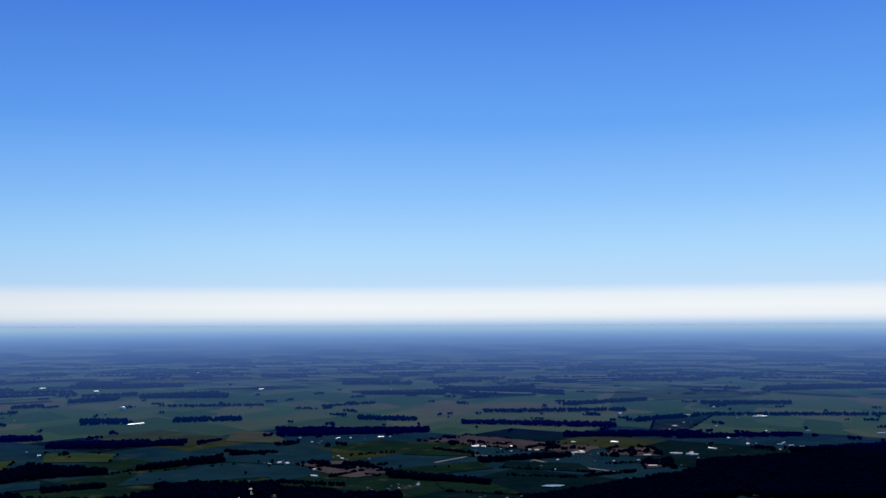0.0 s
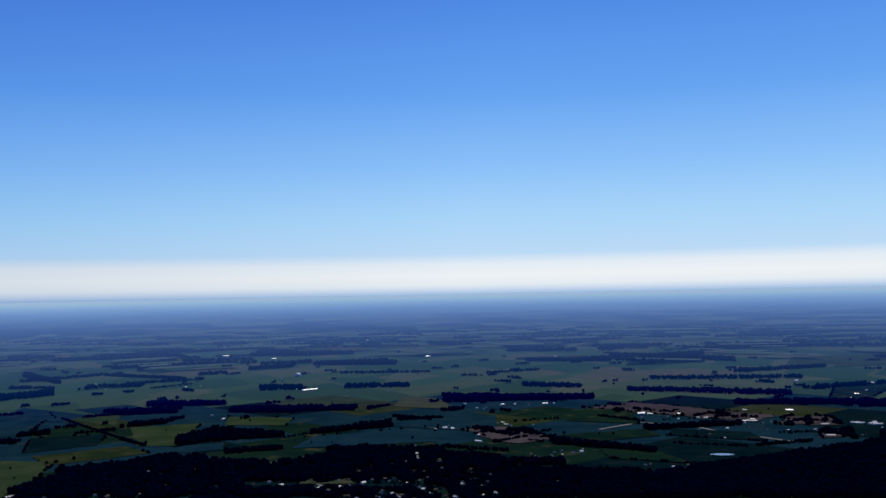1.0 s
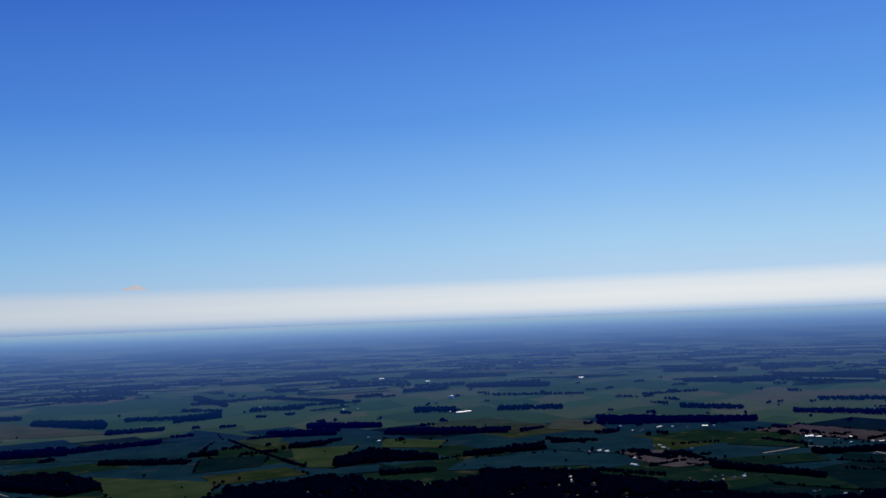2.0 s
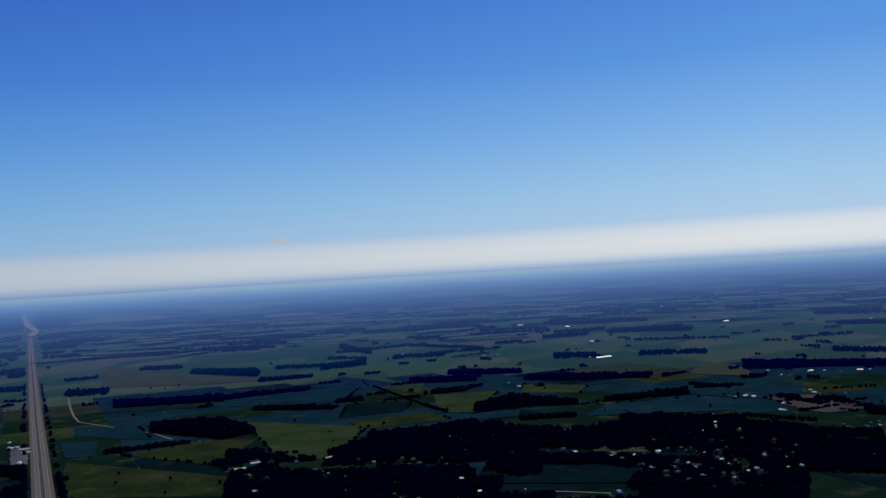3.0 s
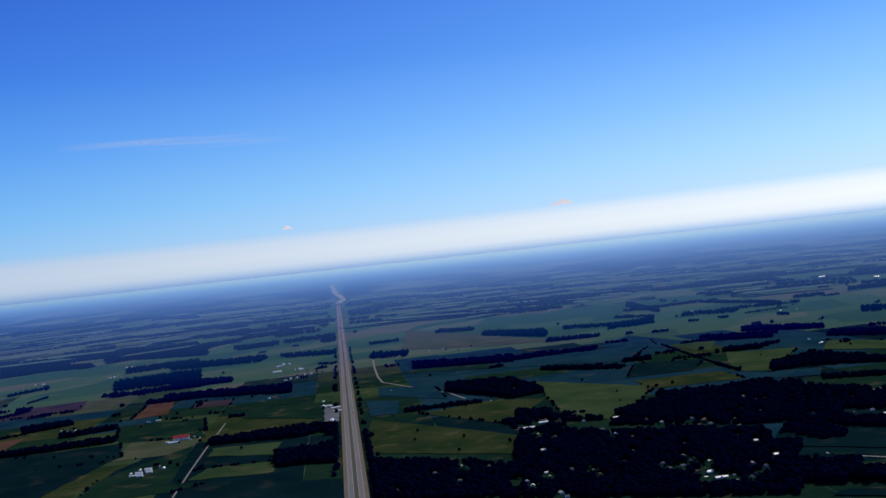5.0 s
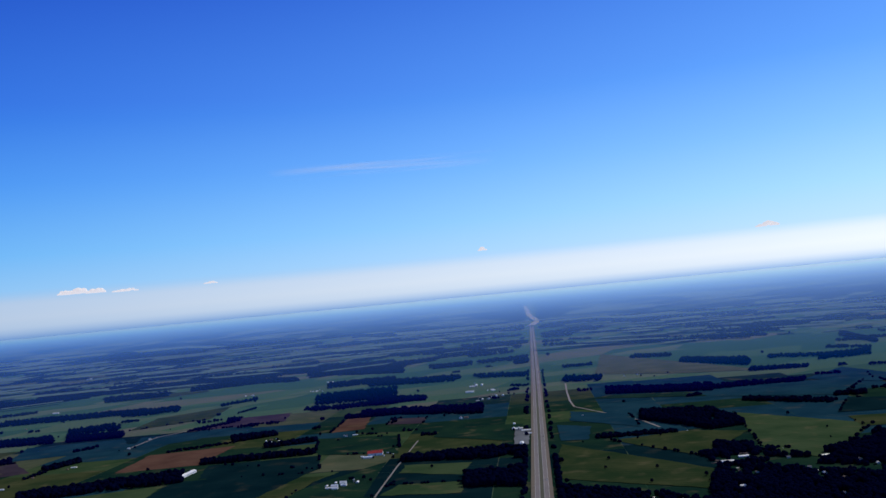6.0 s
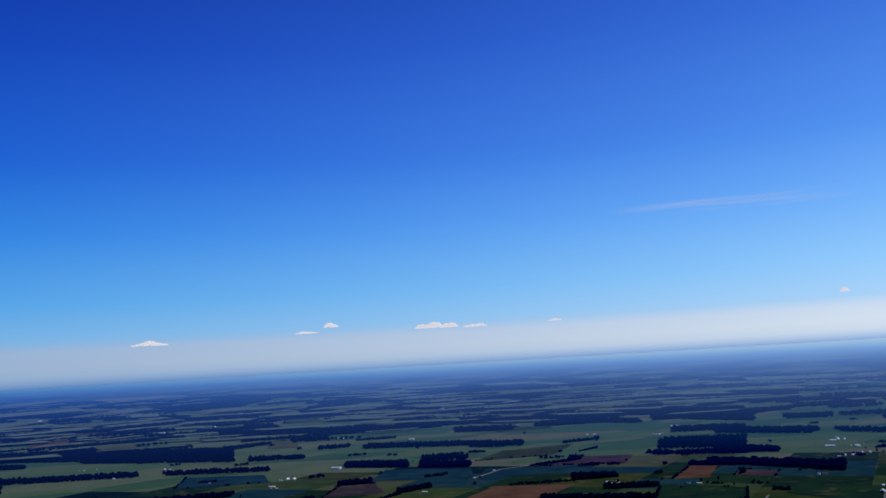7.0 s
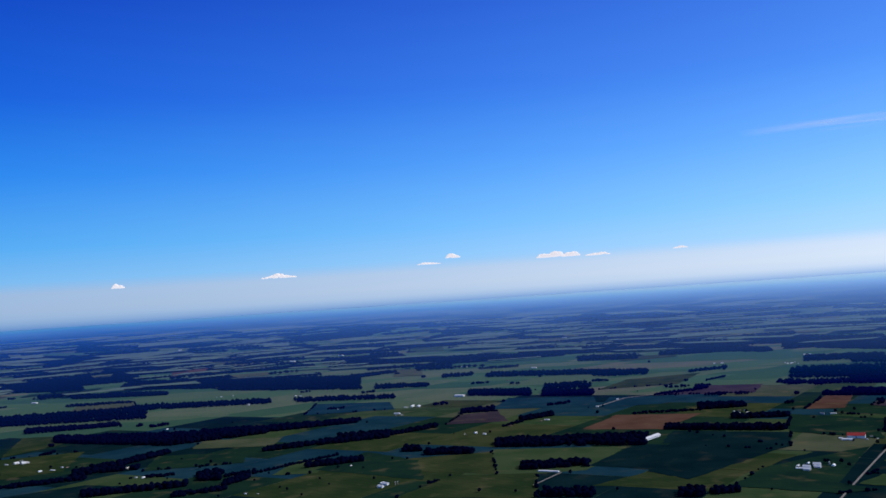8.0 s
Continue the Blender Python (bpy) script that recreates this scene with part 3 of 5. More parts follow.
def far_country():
    """Belts of wood and pale plots of the far plain, too many and too far to be told apart."""
    rng = random.Random(19)
    belts = []
    for k in range(1500):
        below = rng.uniform(12, 125) * rng.uniform(0.4, 1.0) if k < 1150 else rng.uniform(9, 55)
        far = EYE_UP * 1655 / max(below, 10)
        if far < 4000 or far > 45000:
            continue
        yaw = rng.uniform(-30, 122)
        mid = MID + Vector(heading(yaw)[:2]) * far
        length = far * rng.uniform(25, 150 if k < 1150 else 240) / 1655
        deep = far * far / (EYE_UP * 1655) * rng.uniform(1.2, 4.5)
        across, away = turn2(yaw + rng.uniform(-25, 25), 1), turn2(yaw + 90, 1)
        step = far / 1655 * 7.0
        for i in range(max(2, round(length / step))):
            for j in range(max(1, min(4, round(deep / step / 3)))):
                p = mid + across * (i * step - length / 2 + rng.uniform(-0.4, 0.4) * step) + away * (j * step * 3 + rng.uniform(-1, 1) * step)
                r = step * rng.uniform(0.6, 0.95)
                if on_road(p, 45 + r):
                    continue
                belts.append((p.x, p.y, 5.0 + rng.uniform(0, 4), r))
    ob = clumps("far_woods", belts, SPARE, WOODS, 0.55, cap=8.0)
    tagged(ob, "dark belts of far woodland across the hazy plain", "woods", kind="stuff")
    # most far plots take the pale colour that carries the haze's lightening
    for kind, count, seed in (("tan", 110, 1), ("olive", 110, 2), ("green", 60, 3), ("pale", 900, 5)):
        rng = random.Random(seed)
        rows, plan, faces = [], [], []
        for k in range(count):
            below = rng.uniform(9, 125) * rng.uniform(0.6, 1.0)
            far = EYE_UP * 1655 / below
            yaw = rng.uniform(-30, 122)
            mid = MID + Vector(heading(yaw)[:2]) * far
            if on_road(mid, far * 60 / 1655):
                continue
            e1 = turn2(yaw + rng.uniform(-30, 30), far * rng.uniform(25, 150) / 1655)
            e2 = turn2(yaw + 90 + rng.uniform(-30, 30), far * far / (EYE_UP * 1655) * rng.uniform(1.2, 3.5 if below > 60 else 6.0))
            base = len(rows)
            for j in range(9):
                for i in range(9):
                    p = mid + e1 * (i / 8 - 0.5) + e2 * (j / 8 - 0.5)
                    rows.append((p.x, p.y, 3.0 + 0.02 * k))
                    plan.append((p.x, p.y, 0))
            faces += [(base + j * 9 + i, base + j * 9 + i + 1, base + j * 9 + i + 10, base + j * 9 + i + 9) for j in range(8) for i in range(8)]
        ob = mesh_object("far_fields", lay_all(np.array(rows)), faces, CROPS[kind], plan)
        tagged(ob, {"tan": "far pale stubble plots in blue haze", "olive": "far olive pasture plots in blue haze", "green": "far green crop plots in blue haze", "pale": "far plots coloured paler for distance, in blue haze"}[kind], "fields", kind="stuff")


far_country()


def hedges():
    """Broken hedgerows of bushes and small trees along some of the field borders."""
    rng = random.Random(21)
    for a, b in BORDERS:
        if rng.random() < 0.78 or min((a + (b - a) * (k / 20) - Vector((-450, 1240))).length for k in range(21)) < 45:
            continue
        rows, at, length = [], 0.0, (b - a).length
        gap = rng.uniform(0.1, 0.6)
        while at < length:
            p = a + (b - a) * (at / length)
            if rng.random() > gap:
                r = rng.uniform(1.6, 3.6)
                if on_road(p, 24):
                    break
                rows.append((p.x + rng.uniform(-2, 2), p.y + rng.uniform(-2, 2), r * rng.uniform(0.6, 1.1), r))
                at += r * 1.3
            else:
                at += rng.uniform(4, 30)
        if rows:
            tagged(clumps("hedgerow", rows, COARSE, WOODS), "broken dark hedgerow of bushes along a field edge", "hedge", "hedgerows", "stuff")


hedges()


def coppices():
    """Small clumps and short lines of trees strewn over the plain along field edges and brooks."""
    rng = random.Random(77)
    rows = []
    for k in range(330):
        yaw = rng.uniform(-32, 122) if rng.random() < 0.55 else rng.uniform(-32, 35)
        far = EYE_UP * 1655 / rng.uniform(75, 215)
        mid = MID + Vector(heading(yaw)[:2]) * far
        along_line = turn2(rng.choice((52, 142, yaw, yaw + 20)) + rng.uniform(-12, 12), 1)
        count = rng.choice((2, 3, 5, 8, 11, 15))
        for i in range(count):
            r = rng.uniform(3.0, 5.5)
            if on_road(mid, 60):
                continue
            p = mid + along_line * ((i - count / 2) * rng.uniform(3.2, 4.6)) + Vector((rng.uniform(-4, 4), rng.uniform(-4, 4)))
            rows.append((p.x, p.y, r * rng.uniform(0.8, 1.3), r))
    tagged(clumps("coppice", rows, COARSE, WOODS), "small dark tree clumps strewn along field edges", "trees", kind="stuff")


coppices()


# ---- single trees ----
def make_tree(x, y):
    rng = random.Random(3)
    tree = tagged(new("tree"), "dark green broadleaf tree standing alone in a field", "tree", "single field trees")
    bm = bmesh.new()
    bmesh.ops.create_cone(bm, cap_ends=True, segments=8, radius1=0.45, radius2=0.22, depth=5.0, matrix=Matrix.Translation((0, 0, 2.5)))
    for k in range(5):
        a = 1.26 * k
        m = Matrix.Translation((0.9 * math.cos(a), 0.9 * math.sin(a), 5.0)) @ Euler((0.6 * math.sin(-a), 0.6 * math.cos(a), 0)).to_matrix().to_4x4()
        bmesh.ops.create_cone(bm, cap_ends=True, segments=6, radius1=0.2, radius2=0.07, depth=3.2, matrix=m)
    part("trunk", bm, BARK, tree)
    rows = []
    for k in range(46):
        a, u = rng.uniform(0, 6.283), rng.uniform(-0.8, 1)
        w = math.sqrt(max(0.0, 1 - u * u)) * rng.uniform(0.55, 1.0)
        rows.append((4.4 * w * math.cos(a), 4.4 * w * math.sin(a), 7.2 + 3.6 * u, rng.uniform(0.9, 1.7)))
    crown = clumps("crown", rows, COARSE, WOODS, bend=False)
    crown.parent = tree
    tree.matrix_basis = pose(*lay(x, y))
    return tree


def stand(thing, x, y, turn=0.0, size=1.0, up=0.0):
    """A copy of a thing on the ground at a point of the plan."""
    return copy_thing(thing, pose(*lay(x, y, up), 0, 0, turn) @ Matrix.Scale(shrink(x, y) * size, 4))


TREE = make_tree(-1240, 1060)
tree_rng = random.Random(11)


def tree(x, y):
    stand(TREE, x, y, tree_rng.uniform(0, 360), tree_rng.uniform(0.35, 0.75))


tree(-1193, 1125)
tree(-1138, 1068)
tree(-1069, 1115)
tree(-1001, 1035)
tree(-963, 1110)
tree(-1301, 1299)
tree(-1283, 1342)
tree(-1366, 1218)
tree(-1108, 961)
tree(-1352, 1485)
tree(-995, 1457)
tree(-1058, 1622)
tree(-1060, 1540)
tree(-1117, 1411)
tree(-1223, 1642)
tree(-2132, 2124)
tree(-2095, 2204)
tree(-2073, 2123)
tree(-992, 1633)
tree(-1019, 1587)
tree(-1676, -47)
tree(-1617, -28)
tree(-1599, -97)
tree(-1807, -218)
tree(-1962, -286)
tree(-1751, 28)
tree(-1633, 48)
tree(-1813, 111)
tree(-1773, -19)
tree(-1774, -147)
tree(-1710, -165)
tree(-1720, -346)
tree(-1786, -421)
tree(-2044, -361)
tree(-1805, -339)
tree(-2033, -576)
tree(-2062, -638)
tree(-1975, 162)
tree(-1827, 83)
tree(-1621, -111)
tree(-1903, -297)
tree(-2587, -491)
tree(-2655, -347)
tree(-2423, 28)
tree(-1546, 138)
tree(-1542, -68)
tree(-1585, -208)
tree(-2386, 595)
tree(-2922, 550)
tree(-2386, 633)
tree(-2765, 914)
tree(-1936, 716)
tree(-2088, 891)
tree(-1688, 912)
tree(-1456, 769)
tree(-1462, 793)
tree(-2484, 1077)
tree(-2058, 988)
tree(-1295, 720)
tree(-2105, 225)
tree(-1973, 555)
tree(-2073, 303)
tree(-1540, 371)
tree(-1433, 264)
tree(-1455, 211)
tree(-1625, 900)
tree(-1839, 877)
tree(-1893, 1080)
tree(-2500, 861)
tree(-2529, 891)
tree(-1302, 610)
tree(-1386, 410)
tree(-1711, 1002)
tree(-1949, 1046)
tree(-2774, 917)
tree(-2766, 930)
tree(-2679, 807)
tree(-1985, 1049)
tree(-1988, 1093)
tree(-1701, 989)
tree(-1577, 974)
tree(-2228, 1679)
tree(-2204, 1681)
tree(-2004, 1309)
tree(-1462, 766)
tree(-1447, 786)
tree(-1418, 784)
tree(-1576, 957)
tree(-1583, 921)
tree(-2206, 1564)
tree(-2302, 1699)
tree(-1425, 912)
tree(-1909, 1137)
tree(-1144, 3193)
tree(-638, 1929)
tree(-858, 2173)
tree(-373, 2025)
tree(-380, 2102)
tree(-761, 2536)
tree(-996, 2012)
tree(-1165, 1971)
tree(-947, 1824)
tree(-557, 1864)
tree(-1465, 3187)
tree(-600, 1860)
tree(-402, 1926)
tree(-259, 1774)
tree(-709, 3466)
tree(-535, 3496)
tree(-374, 2063)
tree(-408, 2089)
tree(-19, 2004)
tree(10, 2005)
tree(-92, 2000)
tree(14, 3056)
tree(141, 1878)
tree(179, 2015)
tree(387, 2426)
tree(-523, 2113)

# ---- buildings ----
def box(x0, x1, y0, y1, z0, z1, bm=None):
    bm = bm or bmesh.new()
    m = Matrix.Translation(((x0 + x1) / 2, (y0 + y1) / 2, (z0 + z1) / 2)) @ Matrix.Diagonal((x1 - x0, y1 - y0, z1 - z0, 1))
    bmesh.ops.create_cube(bm, size=1.0, matrix=m)
    return bm


def prism(points, x0, x1, bm=None):
    """A section in y, z drawn out along x."""
    bm = bm or bmesh.new()
    a = [bm.verts.new((x0, y, z)) for y, z in points]
    b = [bm.verts.new((x1, y, z)) for y, z in points]
    bm.faces.new(a[::-1]), bm.faces.new(b)
    for k in range(len(points)):
        l = (k + 1) % len(points)
        bm.faces.new((a[k], a[l], b[l], b[k]))
    bmesh.ops.recalc_face_normals(bm, faces=bm.faces)
    return bm


def gabled(name, label, category, group, length, width, eave, ridge, wall, roof, door=True, windows=2, chimney=False, vents=0):
    ob = tagged(new(name), label, category, group)
    l, w = length / 2, width / 2
    part("wall", prism([(-w, 0), (w, 0), (w, eave), (0, ridge - 0.1), (-w, eave)], -l, l), wall, ob)
    over, lip = 0.6, 0.6 * (ridge - eave) / w
    top = part("roof", prism([(-w - over, eave - lip), (0, ridge), (w + over, eave - lip), (w + over, eave - lip + 0.3), (0, ridge + 0.3), (-w - over, eave - lip + 0.3)], -l - 0.5, l + 0.5), roof, ob)
    if door:
        tall = min(eave * 0.8, 2.1 if length < 18 else 4.0)
        part("door", box(-0.5 * tall / 2, 0.5 * tall / 2, -w - 0.06, -w + 0.05, 0, tall), GREY_ROOF, ob)
    for k in range(windows):
        x = -l + length * (k + 0.5) / windows + (1.6 if abs(-l + length * (k + 0.5) / windows) < 1 else 0)
        for side in (-1, 1):
            part("window", box(x - 0.6, x + 0.6, side * w - 0.05, side * w + 0.05, 1.0, 2.3), GLASS, ob)
    if chimney:
        part("chimney", box(l * 0.4, l * 0.4 + 0.8, 0.3, 1.1, eave, ridge + 1.1), BRICK_WALL, top, "brick chimney")
    for k in range(vents):
        x = -l + length * (k + 0.5) / vents
        part("vent", box(x - 0.8, x + 0.8, -0.6, 0.6, ridge, ridge + 1.1), GREY_ROOF, top)
    return ob


HOUSES = [
    gabled("house", "white sided house with white metal gable roof", "house", "houses of the plain", 14, 9.5, 3.6, 6.6, SIDING, WHITE_ROOF, chimney=True),
    gabled("house", "white sided house with grey shingle gable roof", "house", "houses of the plain", 13, 9, 4.8, 7.6, SIDING, GREY_ROOF, chimney=True),
    gabled("house", "beige house with pale metal gable roof", "house", "houses of the plain", 16, 9, 3.2, 5.6, BEIGE_WALL, WHITE_ROOF),
    gabled("house", "brick house with brown shingle gable roof", "house", "houses of the plain", 15, 9, 3.4, 6.0, BRICK_WALL, BROWN_ROOF, chimney=True)]
SHED = gabled("shed", "long low white farm shed with metal roof", "shed", "sheds of the plain", 34, 13, 4.2, 6.6, SIDING, WHITE_ROOF, windows=4, vents=2)
BARN = gabled("barn", "tall white farm barn with metal roof", "barn", "barns of the plain", 24, 13, 6.0, 10.5, SIDING, WHITE_ROOF, windows=0, vents=1)
LONG_BARN = gabled("poultry_barn", "very long low white barn in open field", "barn", "long barns of the plain", 72, 11, 3.4, 5.4, SIDING, WHITE_ROOF, windows=8, vents=6)
RED_BARN = gabled("barn", "red roofed farm barn with white walls", "barn", "", 30, 14, 5.0, 9.5, SIDING, RED_ROOF, windows=0, vents=2)


def make_silo():
    ob = tagged(new("silo"), "pale concrete farm silo with white domed cap", "silo", "farm silos")
    bm = bmesh.new()
    bmesh.ops.create_cone(bm, cap_ends=True, segments=20, radius1=2.6, radius2=2.6, depth=14, matrix=Matrix.Translation((0, 0, 7)))
    part("shaft", bm, CONCRETE, ob)
    bm = bmesh.new()
    bmesh.ops.create_uvsphere(bm, u_segments=20, v_segments=10, radius=2.75, matrix=Matrix.Translation((0, 0, 14)))
    bmesh.ops.bisect_plane(bm, geom=bm.verts[:] + bm.edges[:] + bm.faces[:], plane_co=(0, 0, 13.9), plane_no=(0, 0, -1), clear_outer=True)
    part("cap", bm, WHITE_ROOF, ob, "white metal dome")
    return ob


SILO = make_silo()
rng = random.Random(5)
used = set()


def settle(thing, x, y, turn=0.0, size=1.0):
    """Put the first of a kind itself, and copies after it."""
    SPOTS.append((x, y, 6.5 if thing in HOUSES else 20.0 if thing in (SHED, BARN) else 5.0))
    if thing.name not in used:
        used.add(thing.name)
        thing.matrix_basis = pose(*lay(x, y), 0, 0, turn) @ Matrix.Scale(shrink(x, y) * size, 4)
        return thing
    return stand(thing, x, y, turn, size)


def house(x, y):
    settle(HOUSES[rng.choices((0, 1, 2, 3), (3, 4, 2, 3))[0]], x, y, rng.choice((52, 142)) + rng.uniform(-12, 12), rng.uniform(0.45, 0.72))
    if math.hypot(x, y) > 2100 and rng.random() < 0.2:
        settle(SHED, x + rng.uniform(-18, 18), y + rng.uniform(14, 24), rng.choice((52, 142)), rng.uniform(0.5, 0.8))


def shed(x, y):
    settle(SHED, x, y, rng.choice((52, 60, 142)), rng.uniform(0.8, 1.2) * (1.0 if math.hypot(x, y) < 2800 else 1.5))


def farm(x, y):
    a = rng.choice((52, 142))
    settle(BARN, x, y, a, 0.7)
    for k, (dx, dy) in enumerate(((17, 5), (-16, 12), (5, -19))):
        p = Vector((x, y)) + turn2(a, dx) + turn2(a + 90, dy)
        if k == 0:
            settle(SILO, p.x, p.y, 0, 0.6)
            q = p + turn2(a + 90, 6.5)
            settle(SILO, q.x, q.y, 0, 0.5)
        elif k == 1:
            settle(SHED, p.x, p.y, a + 90, 0.55)
        else:
            settle(HOUSES[0], p.x, p.y, a, 0.85)


def redbarn(x, y):
    settle(RED_BARN, x, y, 56)


def longbarn(x, y, turn, size):
    settle(LONG_BARN, x, y, turn, size)


def dome(x, y):
    """A white domed store beside its round wall."""
    ob = tagged(new("domed_store"), "round white domed storage tank on open farmland", "storage tank")
    bm = bmesh.new()
    bmesh.ops.create_cone(bm, cap_ends=True, segments=24, radius1=11, radius2=11, depth=5, matrix=Matrix.Translation((0, 0, 2.5)))
    part("wall", bm, SIDING, ob)
    bm = bmesh.new()
    bmesh.ops.create_uvsphere(bm, u_segments=24, v_segments=12, radius=11.3, matrix=Matrix.Translation((0, 0, 4.8)) @ Matrix.Diagonal((1, 1, 0.6, 1)))
    bmesh.ops.bisect_plane(bm, geom=bm.verts[:] + bm.edges[:] + bm.faces[:], plane_co=(0, 0, 4.8), plane_no=(0, 0, -1), clear_outer=True)
    part("dome", bm, WHITE_ROOF, ob)
    ob.matrix_basis = pose(*lay(x, y)) @ Matrix.Scale(shrink(x, y), 4)


def belt(s0, s1, off, deep):
    """A belt of trees beside the highway, from s0 to s1 metres along it."""
    wood(*along(s0, off - deep / 2), *along(s0, off + deep / 2), *along(s1, off + deep / 2), *along(s1, off - deep / 2), fill=0.95, tall=8.0)


for s0, s1, off, deep in ((-1150, -560, 24, 11), (-540, -300, 23, 9), (-260, 90, 24, 10), (120, 330, 23, 8), (380, 760, 24, 10), (800, 1250, 23, 9), (-900, -820, -26, 9),
                          (-640, -560, -26, 10), (-300, -180, -25, 8), (40, 160, -26, 10), (300, 640, -26, 9), (900, 1300, -26, 9)):
    belt(s0, s1, off, deep)

farm(-2570, 1797)
farm(-2209, 1570)
farm(-2389, 1735)
farm(-2233, 1638)
farm(-361, 2077)
farm(-1436, 724)
farm(-1449, 747)
farm(-1579, 67)
farm(-2176, -751)
farm(-2733, 156)
shed(-2426, 1674)
shed(-1645, 899)
shed(-1005, 1206)
shed(-1013, 1253)
shed(-907, 1321)
shed(-558, 1037)
shed(-259, 1899)
shed(-1432, 713)
shed(-1577, 341)
shed(-2182, -734)
shed(-1964, 4593)
shed(-1619, 4371)
shed(-2785, 6598)
shed(-1596, 6075)
shed(-870, 4462)
shed(-255, 4383)
shed(-427, 12723)
shed(588, 3169)
shed(798, 3082)
shed(965, 3391)
shed(1026, 3047)
shed(435, 2416)
shed(533, 2202)
shed(573, 2203)
shed(80, 2355)
shed(851, 2380)
shed(-6882, -566)
shed(-5669, -429)
shed(-5979, -151)
shed(-5295, 349)
shed(-2583, 109)
shed(-3903, -1314)
shed(-9170, -1781)
shed(-8640, -2097)
shed(-4170, 448)
shed(-3835, 705)
shed(-2927, 312)
shed(-3495, 1706)
shed(-6222, 1331)
house(-1935, 1313)
house(-1928, 1325)
house(-1988, 1017)
house(-3241, 1539)
house(-3232, 1498)
house(-3426, 1335)
house(-3420, 1312)
house(-2126, 890)
house(-1658, 951)
house(-1635, 930)
house(-2706, 2179)
house(-2209, 2125)
house(-2191, 2166)
house(-1001, 1327)
house(-1003, 1340)
house(-945, 1162)
house(-873, 1083)
house(-759, 1004)
house(-929, 966)
house(-914, 961)
house(-916, 829)
house(-640, 1055)
house(-599, 1053)
house(-613, 1107)
house(-556, 1035)
house(-597, 1069)
house(-659, 1120)
house(-759, 1348)
house(-778, 1343)
house(-610, 1228)
house(-741, 1121)
house(-733, 1016)
house(-875, 1172)
house(-1275, 1407)
house(-1653, 1467)
house(-754, 1337)
house(-537, 1036)
house(-533, 1103)
house(-493, 1190)
house(-370, 1183)
house(-365, 1204)
house(-257, 1260)
house(-188, 1156)
house(-185, 1212)
house(-560, 1444)
house(-542, 1463)
house(-359, 1643)
house(-285, 1655)
house(-305, 1775)
house(-417, 1565)
house(-406, 1529)
house(-944, 2204)
house(-910, 2205)
house(-1003, 2280)
house(-1045, 2920)
house(-1004, 2936)
house(-1188, 3306)
house(-1284, 3327)
house(-686, 2892)
house(-1832, 3089)
house(-1748, 3013)
house(-1685, 2944)
house(-1687, 3030)
house(-1692, 3094)
house(-1429, 3018)
house(-1387, 3048)
house(-1318, 3050)
house(-393, 2079)
house(-318, 2462)
house(-147, 2558)
house(-286, 2517)
house(-250, 2533)
house(-210, 2517)
house(513, 3736)
house(576, 3489)
house(479, 3184)
house(615, 2658)
house(787, 2459)
house(273, 1587)
house(555, 1713)
house(63, 1660)
house(135, 1663)
house(-173, 2565)
house(206, 2277)
house(311, 2234)
house(-2402, 622)
house(-2096, 273)
house(-2068, 290)
house(-2092, 248)
house(-1433, 766)
house(-1634, 950)
house(-1663, 896)
house(-3349, 525)
house(-3396, 1332)
house(-3173, 1519)
house(-3203, 1494)
house(-1976, 1016)
house(-2121, 875)
house(-2085, 873)
house(-2527, 708)
house(-2952, 330)
house(-2209, 441)
house(-2169, 362)
house(-1794, 4)
house(-2027, -648)
house(-2065, -616)
house(-2059, -603)
house(-1983, -458)
house(-1854, -408)
house(-1847, -393)
house(-1777, -211)
house(-1600, -166)
house(-1591, -144)
house(-2557, 105)
house(-2547, 120)
house(-2807, -62)
house(-3356, -231)
house(-3162, -370)
house(-2626, -519)
house(-3533, -132)
house(-3568, -539)
house(-3563, -478)
house(-917, 1167)
house(-909, 1232)
house(-699, 1187)
house(-714, 1363)
house(-884, 976)
house(-868, 901)
house(-935, 918)
house(-682, 895)
house(-782, 1523)
house(-746, 1501)
house(-687, 1508)
house(-718, 1068)
house(-739, 1397)
house(-680, 1313)
house(-713, 1562)
house(-703, 1592)
house(-587, 1610)
house(-382, 1455)
house(-359, 1507)
house(-356, 1748)
house(-302, 1695)
house(-213, 1366)
house(-252, 1410)
house(-281, 1431)
house(-223, 1566)
house(-290, 1521)
house(-183, 1400)
house(-297, 1296)
house(-225, 1473)
house(-335, 1364)
house(-339, 1336)
house(747, 2488)
house(783, 2379)
house(901, 2650)
house(920, 2625)
house(651, 2278)
house(688, 2279)
house(662, 2377)
house(689, 2738)
house(752, 2884)
house(643, 2693)
house(933, 3012)
house(957, 2969)
house(1051, 2936)
house(847, 2346)
house(430, 2020)
house(446, 1995)
house(471, 2072)
house(455, 2213)
house(494, 2244)
house(422, 2212)
house(376, 2180)
house(335, 2179)
house(274, 2209)
house(205, 2014)
house(229, 1965)
house(592, 1929)
house(635, 1845)
house(466, 1724)
house(559, 1626)
house(569, 2128)
house(504, 2022)
redbarn(-1662, 925)
longbarn(-1831, 590, 138, 1.08)
longbarn(-950, 2911, 56, 0.76)
longbarn(-1577, 342, 57, 0.47)
dome(-1173, 3442)
house(-447, 1428)
house(-426, 1409)
house(-388, 1373)
house(-365, 1357)
house(-339, 1399)
house(-322, 1398)
house(-303, 1368)
house(-281, 1368)
house(-259, 1342)
house(-348, 1490)
house(-331, 1444)
house(-326, 1577)
house(-300, 1498)
house(-266, 1405)
house(-261, 1429)
house(-237, 1390)
house(-221, 1380)
house(-270, 1551)
house(-232, 1536)
